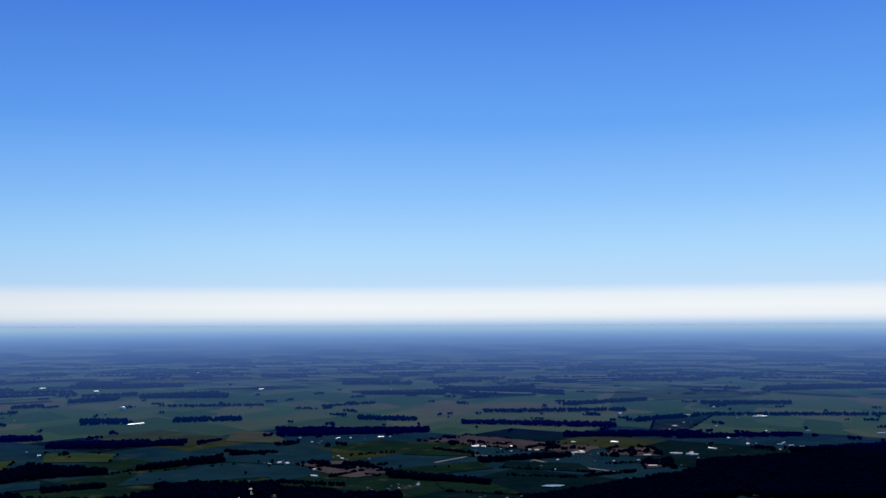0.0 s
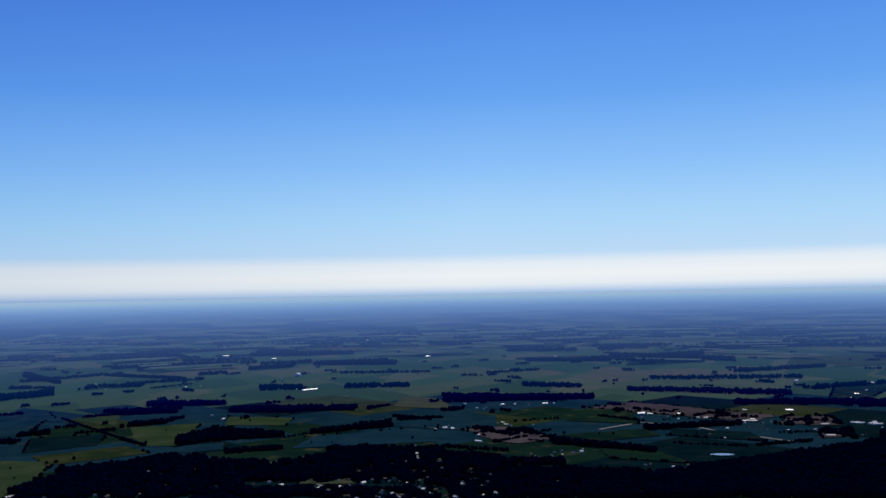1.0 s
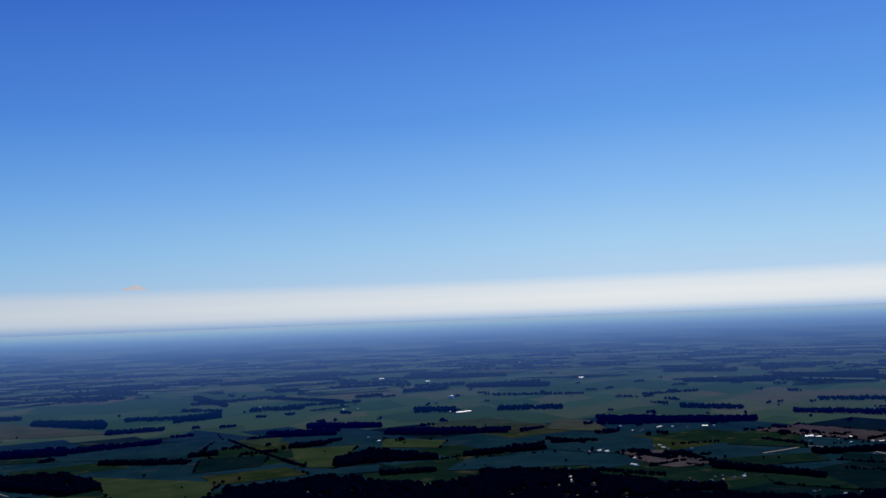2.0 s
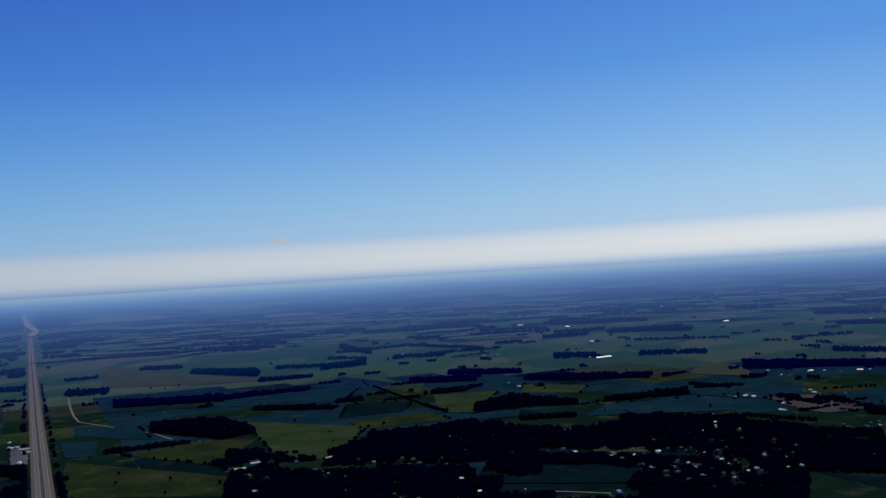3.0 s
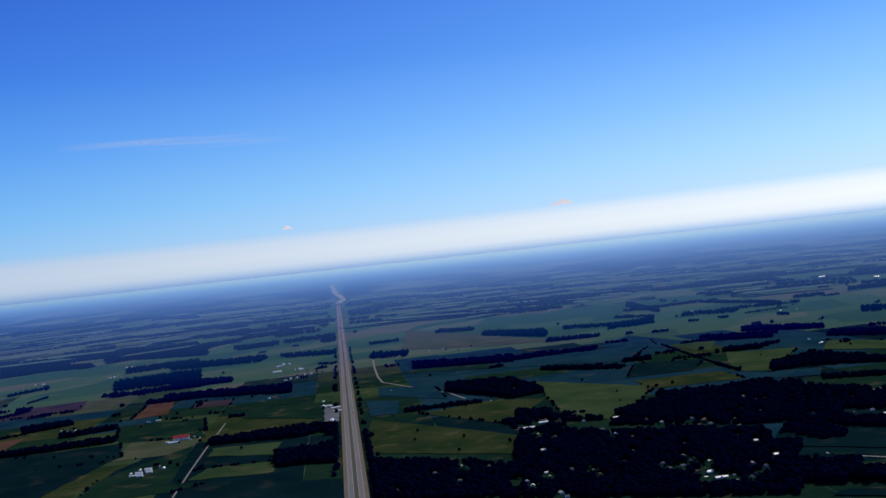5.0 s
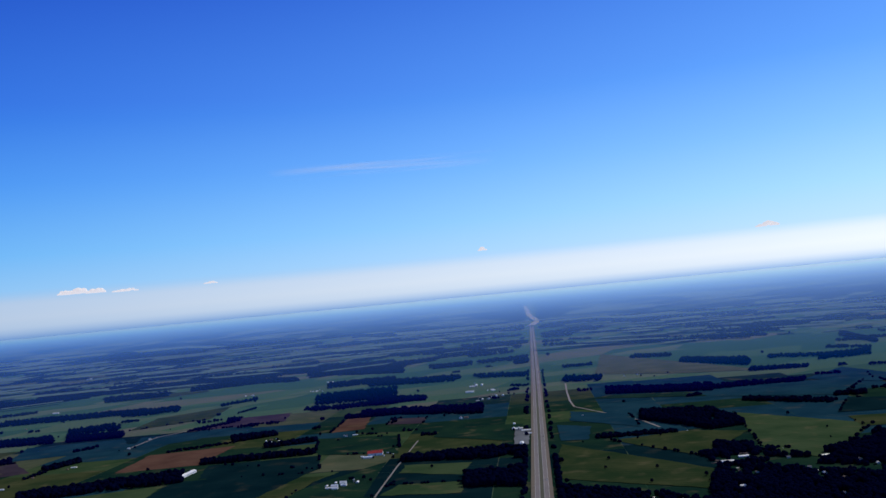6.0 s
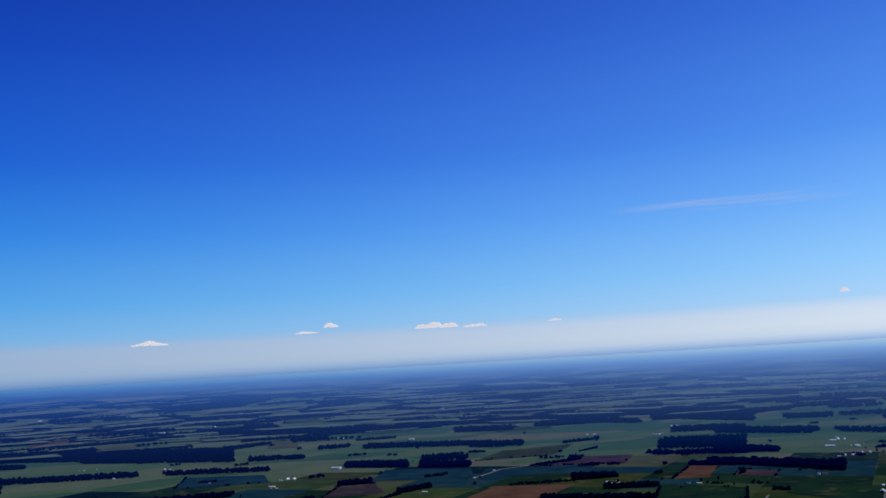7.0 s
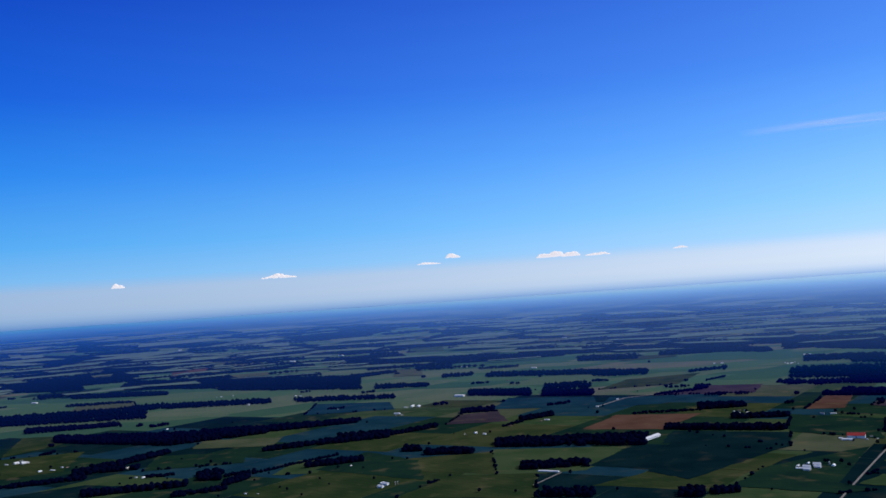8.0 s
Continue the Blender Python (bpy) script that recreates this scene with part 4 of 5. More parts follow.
house(-212, 1572)
house(-192, 1556)
house(-239, 1583)
house(-212, 1519)
house(-194, 1470)
house(-165, 1412)
house(-377, 1637)
house(-338, 1660)
house(-481, 1491)
house(-456, 1505)
house(-431, 1484)
house(-417, 1497)
house(-680, 1540)
house(-632, 1546)
house(-331, 1309)
house(-282, 1319)
house(-239, 1317)
house(-743, 1305)
house(-692, 1277)
house(-651, 1253)
house(-583, 1054)
house(-549, 1052)
house(-524, 1051)
house(-617, 1427)
house(-514, 1443)
house(-343, 1699)
house(-282, 1605)
house(-260, 1561)
house(-214, 1502)
house(-128, 1722)
house(-102, 1741)
house(-83, 1759)
house(-65, 1776)
house(-50, 1787)
house(-415, 1625)
house(-382, 1625)
house(-328, 1669)
house(-297, 1671)
house(-379, 1501)
house(-344, 1511)
house(-258, 1516)
house(-228, 1491)
house(-229, 1599)
house(-178, 1567)
house(-138, 1522)
house(-79, 1507)
house(-253, 2164)
house(-218, 2128)
house(-169, 2137)
house(-272, 1985)
house(-188, 1980)
house(-379, 1840)
house(71, 1669)
house(108, 1644)
house(159, 2323)
house(237, 2291)
house(299, 2197)
house(336, 2193)
house(191, 2087)
house(252, 2106)
house(331, 2088)
house(-385, 2536)
house(-344, 2608)
house(266, 2238)
house(359, 2214)
house(401, 2235)
house(480, 2206)
house(550, 2199)
house(298, 2125)
house(374, 2090)
house(431, 2080)
house(725, 2871)
house(794, 2759)
house(948, 2752)
house(994, 3123)
house(1026, 3077)
house(730, 2592)
house(763, 2472)
house(758, 2363)
house(801, 2260)
house(-140, 1754)
house(-99, 1781)
house(-87, 1796)
house(-48, 1824)
house(76, 2276)
house(138, 2306)
house(609, 2766)
house(686, 2767)
house(-961, 1177)
house(-946, 1279)
house(-847, 1317)
house(-752, 1206)
house(-756, 1177)
house(-796, 1203)
house(-730, 1316)
house(-741, 1436)
house(-790, 1536)
house(-756, 1512)
house(-744, 1525)
house(-684, 1469)
house(-666, 1464)
house(-708, 997)
house(-782, 978)
house(-768, 968)
house(-777, 933)
house(-756, 919)
house(-699, 905)
house(-636, 1100)
house(-577, 1034)
house(-530, 1069)
house(-550, 1163)
house(-480, 1030)
house(-556, 1114)
house(-631, 1070)
house(-662, 1073)
house(-849, 1214)
house(-833, 1211)
house(-874, 1232)
house(-810, 1305)
house(-703, 1427)
house(-601, 1625)
house(-598, 1643)
house(-612, 1566)
house(-540, 1623)
house(-516, 1610)
house(-430, 1592)
house(-386, 1470)
house(-404, 1453)
house(-415, 1433)
house(-341, 1415)
house(-366, 1434)
house(-322, 1334)
house(-359, 1669)
house(-336, 1614)
house(-350, 1721)
house(-308, 1578)
house(-283, 1568)
house(-289, 1443)
house(-247, 1436)
house(-231, 1363)
house(-245, 1338)
house(-305, 1387)
house(-316, 1479)
house(-329, 1486)
house(-341, 2447)
house(-319, 2425)
house(-189, 1497)
settle(BARN, -1644, 1260, 142, 0.8)
settle(SILO, -1616, 1253, 0, 1.0)
settle(SHED, -1477, 1155, 142, 1.15)
settle(SHED, -1566, 1239, 52, 0.9)
settle(SHED, -1640, 1268, 60, 1.2)
settle(SHED, -1603, 1263, 52, 1.1)
settle(SHED, -1714, 1314, 142, 0.8)
settle(SHED, 78, 2345, 4, 1.0)
settle(SHED, 98, 2346, 4, 0.7)
settle(SHED, 306, 2222, 10, 0.9)
settle(SHED, 432, 2418, 0, 0.8)
settle(SHED, 331, 2427, 0, 0.6)
settle(SHED, 533, 2203, 8, 1.0)
settle(SHED, 566, 2186, 20, 1.1)
settle(SHED, -169, 2551, 0, 0.8)
settle(SHED, -282, 2537, 30, 0.6)
settle(SHED, 159, 2256, 60, 0.6)
settle(SHED, 224, 2277, 5, 0.7)
settle(SHED, 465, 2174, 10, 0.9)
settle(SHED, 441, 2011, 5, 1.0)
settle(SHED, 1006, 3037, 0, 1.6)
settle(SHED, 541, 2196, 5, 1.0)
settle(SHED, 573, 2176, 15, 1.1)
settle(SHED, 835, 2359, 5, 0.7)
settle(SHED, 855, 2336, 5, 0.7)
settle(SHED, 874, 2314, 5, 0.7)
settle(SHED, 1018, 2650, 0, 0.6)
settle(SHED, 1188, 2574, 5, 1.2)
settle(SHED, 796, 3105, -20, 1.0)
settle(SHED, 323, 2224, 8, 0.8)

# ---- woods ----
wood(-480, 1045, -306, 1098, -323, 1161, -502, 1093)
wood(-306, 1098, -127, 1152, -140, 1270, -334, 1198)
wood(-1311, 481, -1299, 510, -1331, 522, -1347, 494)
wood(-1386, 297, -1358, 367, -1390, 375, -1414, 303, tall=11)
wood(-1309, 525, -1308, 566, -1328, 575, -1332, 535, tall=9)
wood(-1232, 853, -1143, 918, -1268, 1018, -1308, 906)
wood(-1348, 773, -1360, 797, -1373, 805, -1361, 781, tall=5)
wood(60, 1401, 388, 1430, 529, 1949, 67, 1565)
wood(-909, 1304, -828, 1318, -927, 1474, -926, 1330)
wood(-409, 1586, -163, 1454, -194, 1723, -456, 1765)
wood(-1609, 300, -1595, 414, -1632, 424, -1652, 307)
wood(-1009, 1305, -984, 1332, -999, 1353, -1025, 1328, tall=8)
wood(-826, 1314, -627, 1402, -757, 1691, -937, 1490)
wood(-681, 1414, -521, 1514, -563, 1638, -787, 1633)
wood(-1082, 1264, -1027, 1290, -1061, 1334, -1135, 1327)
wood(-514, 1496, -409, 1586, -470, 1817, -563, 1638)
wood(-1684, -216, -1743, -180, -1771, -183, -1718, -221, tall=10)
wood(-1685, -458, -1713, -285, -1743, -291, -1720, -468)
wood(-1375, 1041, -1342, 1072, -1404, 1122, -1461, 1106)
wood(-1537, 915, -1380, 1045, -1466, 1111, -1570, 935)
wood(-1763, -275, -1753, -227, -1847, -242, -1830, -287)
wood(-1805, -83, -1831, 24, -1863, 24, -1849, -85, tall=11)
wood(-113, 1887, 86, 1787, 87, 1816, -115, 1933, tall=11)
wood(-1851, 147, -1819, 239, -1851, 243, -1896, 150, tall=11)
wood(-1848, 182, -1825, 240, -1857, 244, -1883, 185, tall=9)
wood(-1780, -185, -1937, -24, -1958, -25, -1799, -187, tall=5)
wood(-1378, 1262, -1282, 1383, -1296, 1398, -1403, 1286, tall=8)
wood(-734, 1725, -636, 1778, -645, 1801, -748, 1759, tall=9)
wood(-1879, 291, -1763, 565, -1879, 600, -1949, 301)
wood(-1914, 108, -1897, 141, -1938, 144, -1965, 110)
wood(279, 1875, 393, 1936, 397, 1956, 281, 1890, tall=6)
wood(-1838, -655, -1879, -512, -1908, -520, -1862, -664, tall=9)
wood(-1244, 1441, -1227, 1509, -1246, 1533, -1405, 1628)
wood(438, 1645, 758, 1636, 1045, 2243, 549, 2053)
wood(-1947, -499, -1953, -429, -1986, -436, -1981, -509, tall=10)
wood(-1931, 654, -1803, 857, -1837, 873, -1979, 670)
wood(-863, 1804, -837, 1862, -881, 1961, -886, 1854)
wood(-685, 1927, -642, 1987, -647, 2003, -690, 1942, tall=4)
wood(-1475, 1477, -1244, 1441, -1418, 1642, -1558, 1561)
wood(-882, 1830, -825, 1875, -886, 2013, -913, 1895)
wood(-1043, 1892, -935, 1797, -945, 1817, -1052, 1909, tall=6)
wood(-1903, -541, -2156, -411, -2176, -415, -1972, -562)
wood(-825, 1875, -690, 1942, -699, 1968, -902, 2050)
wood(-2069, -194, -2107, -31, -2157, -32, -2102, -197, tall=11)
wood(-1793, 1108, -1759, 1130, -1785, 1148, -1817, 1123, tall=7)
wood(-642, 1987, -486, 2097, -508, 2192, -648, 2006)
wood(75, 2072, 298, 2167, 304, 2208, 77, 2119, tall=11)
wood(-2107, -31, -2133, 82, -2216, 84, -2226, -35)
wood(-2008, 826, -1976, 939, -2012, 956, -2052, 844, tall=11)
wood(-1892, 1122, -1872, 1148, -1891, 1161, -1908, 1132, tall=5)
wood(-1963, 1039, -1919, 1073, -1935, 1081, -1976, 1046, tall=5)
wood(-2161, 83, -2242, 198, -2274, 201, -2210, 84, tall=10)
wood(-2155, 342, -2215, 398, -2247, 403, -2181, 346, tall=6)
wood(-26, 2290, 79, 2195, 81, 2225, -26, 2314, tall=6)
wood(-1450, 1779, -1219, 1816, -1245, 1856, -1473, 1809, tall=10)
wood(-494, 2194, -395, 2248, -401, 2281, -503, 2234, tall=8)
wood(-525, 2272, -417, 2206, -422, 2230, -532, 2303, tall=7)
wood(-1188, 1950, -1124, 2013, -1138, 2039, -1201, 1973, tall=7)
wood(-2203, 660, -2181, 817, -2199, 824, -2230, 668, tall=6)
wood(-2223, 385, -2301, 496, -2335, 503, -2276, 394, tall=11)
wood(-1288, 1894, -1252, 1957, -1269, 1984, -1319, 1941)
wood(-1374, 2198, -1043, 1892, -1052, 1909, -1387, 2218, tall=5)
wood(-1135, 2057, -1043, 2146, -1059, 2180, -1159, 2102, tall=11)
wood(-2194, 815, -2188, 930, -2233, 949, -2279, 846)
wood(-2281, -438, -2375, -223, -2489, -236, -2501, -485)
wood(806, 2205, 1069, 2295, 1089, 2337, 822, 2246, tall=11)
wood(-2397, -226, -2455, 14, -2503, 13, -2489, -236)
wood(-2474, 273, -2478, 364, -2545, 373, -2518, 278)
wood(-988, 2350, -661, 2402, -674, 2452, -1014, 2415)
wood(-626, 2407, -589, 2507, -596, 2538, -633, 2436, tall=6)
wood(-968, 2341, -741, 2381, -769, 2468, -998, 2413)
wood(-2510, -778, -2281, -438, -2501, -485, -2612, -811)
wood(-749, 2405, -662, 2455, -676, 2506, -762, 2448, tall=9)
wood(-2314, 1235, -1953, 1390, -2094, 1491, -2360, 1261)
wood(-641, 2459, -584, 2492, -590, 2519, -648, 2486, tall=6)
wood(-2286, 1166, -2195, 1281, -2240, 1308, -2333, 1191)
wood(-1673, 1932, -1533, 2118, -1557, 2152, -1718, 1985)
wood(-1327, 2216, -1273, 2276, -1287, 2301, -1344, 2245, tall=7)
wood(-1903, 1768, -1656, 1912, -1728, 1996, -2003, 1862)
wood(321, 2544, 692, 2549, 712, 2621, 329, 2602)
wood(-1277, 2276, -1125, 2337, -1161, 2411, -1305, 2326)
wood(616, 2496, 957, 2531, 975, 2577, 628, 2543, tall=10)
wood(-453, 2574, -43, 2673, -44, 2730, -486, 2757)
wood(-1333, 2324, -1153, 2416, -1170, 2454, -1356, 2364, tall=9)
wood(-2206, 1588, -2172, 1602, -2210, 1631, -2245, 1617, tall=8)
wood(-2558, 823, -2592, 950, -2634, 965, -2578, 829, tall=8)
wood(-1283, 2470, -1060, 2500, -1092, 2576, -1331, 2561)
wood(-2594, 947, -2634, 1008, -2702, 1034, -2688, 981)
wood(-2820, -93, -2816, -42, -2854, -43, -2858, -94, tall=6)
wood(-2746, 540, -2674, 675, -2777, 700, -2928, 573)
wood(-2593, 1185, -2439, 1419, -2491, 1450, -2658, 1215)
wood(-2522, 1364, -2408, 1502, -2478, 1547, -2693, 1457)
wood(-2767, -946, -2804, -697, -2850, -708, -2887, -990)
wood(-2921, 340, -2785, 513, -2937, 539, -3054, 354)
wood(-1850, 2292, -1734, 2408, -1766, 2453, -1893, 2346, tall=11)
wood(54, 2883, 500, 2759, 518, 2857, 55, 2949, fill=0.8)
wood(135, 3246, 628, 3270, 643, 3346, 138, 3320, fill=0.8)
wood(-2413, 1819, -2336, 1835, -2375, 1867, -2455, 1851, tall=8)
wood(-274, 3025, -83, 2969, -85, 3048, -281, 3101)
wood(-2936, 583, -2867, 712, -3073, 760, -3072, 609)
wood(-2299, 1943, -2188, 2006, -2290, 2100, -2441, 2064)
wood(-2826, 1063, -2899, 1154, -2931, 1167, -2863, 1078, tall=7)
wood(591, 2910, 834, 3074, 851, 3135, 608, 2990)
wood(-3127, -220, -3005, 113, -3088, 115, -3242, -229)
wood(-848, 2962, -643, 3014, -662, 3102, -879, 3068)
wood(-1112, 2895, -981, 2928, -1016, 3032, -1167, 3036)
wood(-2725, 1286, -2596, 1508, -2898, 1680, -3023, 1423)
wood(-1827, 2589, -1748, 2746, -1857, 2915, -1907, 2701)
wood(-3033, -1120, -2954, -652, -3337, -743, -3343, -1240)
wood(842, 3101, 1434, 3069, 1462, 3126, 856, 3152, tall=11)
wood(-3253, -771, -3146, -295, -3285, -310, -3404, -808)
wood(-2048, 2628, -1814, 2723, -1849, 2777, -2103, 2699)
wood(-2316, 2496, -1964, 2431, -2118, 2623, -2419, 2608)
wood(-1527, 2935, -1446, 3107, -1464, 3146, -1545, 2969, tall=6)
wood(-3139, 1117, -3196, 1278, -3261, 1303, -3186, 1134, tall=10)
wood(-3384, 49, -3337, 240, -3432, 246, -3534, 50)
wood(-3237, 807, -3188, 990, -3366, 1044, -3446, 857)
wood(-2810, 1955, -2606, 2053, -2698, 2126, -2937, 2044)
wood(-536, 3402, -452, 3399, -460, 3456, -545, 3460, tall=7)
wood(-1756, 2937, -1577, 3030, -1619, 3110, -1813, 3032)
wood(-3075, 1660, -2802, 1888, -2968, 2000, -3264, 1762)
wood(-2045, 2941, -1873, 2939, -1907, 2993, -2083, 2994, tall=10)
wood(-3561, 474, -3286, 921, -3429, 960, -3739, 497)
wood(-2706, 2285, -2640, 2372, -2702, 2429, -2770, 2339, tall=10)
wood(-1691, 3089, -1483, 3277, -1509, 3337, -1719, 3142, tall=10)
wood(-455, 3494, -265, 3635, -269, 3699, -462, 3554, tall=8)
wood(-1032, 3522, -682, 3555, -694, 3618, -1054, 3595, tall=9)
wood(441, 3497, 797, 3726, 814, 3803, 454, 3599)
wood(-3237, 1572, -3139, 1815, -3315, 1915, -3428, 1663)
wood(-3585, -1091, -3572, -852, -3628, -866, -3648, -1111, tall=10)
wood(960, 3533, 1291, 3513, 1322, 3596, 984, 3620)
wood(-3662, 311, -3685, 438, -3776, 448, -3793, 321)
wood(-2675, 2601, -2537, 2683, -2598, 2750, -2774, 2698)
wood(-1999, 3464, -1550, 3280, -1579, 3343, -2038, 3532, tall=10)
wood(-1593, 3472, -1507, 3544, -1538, 3618, -1631, 3553, tall=11)
wood(-2171, 3176, -1999, 3471, -2038, 3541, -2214, 3241, tall=10)
wood(-3859, -578, -3427, -2, -4068, -11, -4451, -675)
wood(-2323, 3427, -1979, 3139, -2018, 3202, -2452, 3617)
wood(-3970, 480, -3954, 659, -4032, 672, -4048, 489, tall=9)
wood(-3952, -1186, -3819, -771, -3962, -802, -4179, -1257)
wood(-1476, 3705, -1338, 3872, -1373, 3975, -1537, 3857)
wood(-3954, -57, -4143, 148, -4259, 151, -4119, -61)
wood(-3122, 2372, -3075, 2420, -3435, 2703, -3426, 2603)
wood(-362, 4115, 3, 4083, 4, 4191, -372, 4229)
wood(-4028, 931, -3910, 1160, -4011, 1189, -4138, 955)
wood(-3434, 2149, -3356, 2317, -3537, 2442, -3614, 2263)
wood(-1278, 3961, -911, 3965, -960, 4179, -1313, 4070)
wood(-4008, 1288, -3952, 1669, -4092, 1728, -4190, 1345)
wood(-4322, -1067, -3958, -571, -4192, -608, -4532, -1121)
wood(3, 4439, 509, 4039, 539, 4275, 4, 4581)
wood(-3876, 1786, -3782, 2178, -4080, 2347, -4189, 1928)
wood(-4449, 367, -4461, 956, -4615, 989, -4643, 382)
wood(-3105, 3441, -2748, 3517, -2805, 3592, -3175, 3520, tall=10)
wood(-3425, 3245, -2969, 3291, -3032, 3363, -3520, 3336)
wood(-3919, 2231, -3881, 2459, -4057, 2572, -4128, 2350)
wood(1427, 4223, 2063, 4402, 2213, 4719, 1496, 4424)
wood(-3656, 3065, -3471, 3210, -3553, 3286, -3760, 3154)
wood(-4673, 1000, -4303, 1814, -4488, 1891, -4904, 1047)
wood(-4880, -83, -4702, 385, -5091, 413, -5304, -94)
wood(-4971, -732, -5095, -271, -5223, -279, -5123, -755)
wood(-2754, 4288, -2208, 4598, -2277, 4740, -2859, 4450)
wood(-4704, -1743, -4590, -1387, -5255, -1596, -5527, -2058)
wood(-4409, 2719, -4150, 3108, -4342, 3253, -4662, 2876)
wood(-6385, -2424, -5863, -1888, -6195, -1998, -6999, -2662)
wood(-6588, -600, -6850, -220, -7384, -240, -7278, -668)
wood(-6866, -2260, -5511, -994, -7863, -1441, -10137, -3365)
wood(-4142, 959, -4055, 1213, -4182, 1247, -4269, 993)
wood(-4209, 967, -4041, 1199, -4145, 1227, -4313, 995)
wood(-1276, 3971, -996, 4190, -1036, 4327, -1316, 4108)
wood(-4234, 239, -4259, 396, -4370, 403, -4345, 246)
wood(-3813, 1897, -3461, 2039, -3825, 2233, -4177, 2091)
wood(-119, 4143, 430, 4485, 435, 4641, -114, 4299)
wood(-2158, 3805, -1979, 3900, -2020, 3975, -2199, 3880)
wood(-4271, 1399, -3784, 1692, -4011, 1779, -4498, 1486)
wood(-2264, 3904, -1924, 3952, -1946, 3994, -2286, 3946)
wood(-4428, -1092, -3995, -399, -4412, -480, -4845, -1173)
wood(-4424, -1110, -4221, -608, -4416, -650, -4619, -1152)
wood(-4098, 2117, -3840, 2291, -3946, 2353, -4204, 2179)
wood(-4040, 2144, -4040, 2326, -4180, 2404, -4180, 2222)
wood(-4168, 1947, -3918, 2267, -4300, 2461, -4550, 2141)
wood(-4664, 423, -4477, 759, -4772, 795, -4959, 459)
wood(-4637, 753, -4353, 1494, -4689, 1571, -4973, 830)
wood(-4604, 1458, -4112, 2065, -4380, 2168, -4872, 1561)
wood(-4936, 210, -4644, 430, -4924, 444, -5216, 224)
wood(-1710, 4581, -1307, 4705, -1376, 4917, -1779, 4793)
wood(-5046, -919, -4933, -770, -4974, -777, -5087, -926)
wood(-4766, 1995, -4239, 2116, -4416, 2199, -4943, 2078)
wood(-4669, -1726, -4404, -1267, -4923, -1446, -5188, -1905)
wood(-4733, 1988, -4474, 2230, -4587, 2282, -4846, 2040)
wood(438, 4740, 1025, 5120, 1062, 5354, 475, 4974)
wood(-4961, -720, -5001, -260, -5193, -280, -5153, -740)
wood(-4951, -1301, -5035, -990, -5077, -1001, -4993, -1312)
wood(-4768, -1536, -4884, -1133, -5378, -1274, -5262, -1677)
wood(-3536, 4010, -2964, 4050, -3112, 4232, -3684, 4192)
wood(-4770, 1964, -4770, 2255, -5022, 2366, -5022, 2075)
wood(-5292, 1257, -5121, 1440, -5164, 1451, -5335, 1268)
wood(-4105, 3510, -3938, 3519, -3987, 3562, -4154, 3553)
wood(-4950, -1836, -4921, -1428, -5276, -1550, -5305, -1958)
wood(-5333, 1003, -5384, 1111, -5429, 1119, -5378, 1011)
wood(-1543, 5265, -1105, 5374, -1117, 5425, -1555, 5316)
wood(-5166, 1473, -5104, 1719, -5412, 1813, -5474, 1567)
wood(-5256, 1506, -5035, 1705, -5326, 1794, -5547, 1595)
wood(-5470, -237, -5346, 229, -5600, 229, -5724, -237)
wood(-4430, 3291, -4236, 3336, -4426, 3485, -4620, 3440)
wood(-5347, -1400, -5521, -991, -5907, -1080, -5733, -1489)
wood(-4637, 2752, -4499, 2901, -5199, 3338, -5337, 3189)
wood(-5945, 531, -5741, 900, -5789, 905, -5993, 536)
wood(-3338, 4764, -3073, 5011, -3124, 5090, -3389, 4843)
wood(-4705, 2516, -4501, 2915, -5419, 3466, -5623, 3067)
wood(-4434, 3931, -4060, 4130, -4120, 4189, -4494, 3990)
wood(1010, 5735, 1508, 6011, 1548, 6199, 1050, 5923)
wood(-5918, -1608, -5791, -1058, -6104, -1130, -6231, -1680)
wood(-5501, 2683, -5164, 2966, -5567, 3181, -5904, 2898)
wood(-6373, 1461, -6245, 1905, -6385, 1943, -6513, 1499)
wood(-6111, -1992, -6111, -1741, -6463, -1848, -6463, -2099)
wood(-6298, 134, -6497, 582, -6920, 604, -6721, 156)
wood(-6481, -635, -6690, -205, -7143, -237, -6934, -667)
wood(-6860, 480, -6751, 597, -6832, 604, -6941, 487)
wood(-6368, 2417, -6256, 2618, -6492, 2713, -6604, 2512)
wood(-6955, -102, -6760, 130, -7159, 130, -7354, -102)
wood(-6713, -2324, -6637, -2145, -6697, -2164, -6773, -2343)
wood(-6961, -864, -6911, -710, -7431, -774, -7481, -928)
wood(-1961, 7438, -1103, 7240, -1125, 7342, -1983, 7540)
wood(-7426, -399, -7337, -280, -7700, -299, -7789, -418)
wood(-7704, 672, -7468, 973, -7610, 988, -7846, 687)
wood(-7763, -740, -7748, -601, -7813, -606, -7828, -745)
wood(-6598, 3280, -6956, 3692, -7372, 3904, -7014, 3492)
wood(-7877, -2678, -6706, -1232, -7701, -1518, -8872, -2964)
wood(-8440, 324, -8329, 448, -8544, 456, -8655, 332)
wood(-6030, 5708, -5816, 6126, -6176, 6486, -6390, 6068)
wood(-5786, 6223, -5561, 6665, -5710, 6837, -5935, 6395)
wood(-8111, 3480, -8087, 3708, -8443, 3866, -8467, 3638)
wood(-3694, 8018, -2976, 8369, -3136, 8764, -3854, 8413)
wood(-8058, 4139, -7641, 4476, -8474, 4937, -8891, 4600)
wood(-9995, 1399, -9618, 2287, -10005, 2355, -10382, 1467)
wood(-9419, -329, -10392, 146, -11247, 131, -10274, -344)
wood(-9558, 4273, -8916, 4689, -9248, 4851, -9890, 4435)
wood(-6385, 8018, -6256, 8932, -6543, 9312, -6672, 8398)
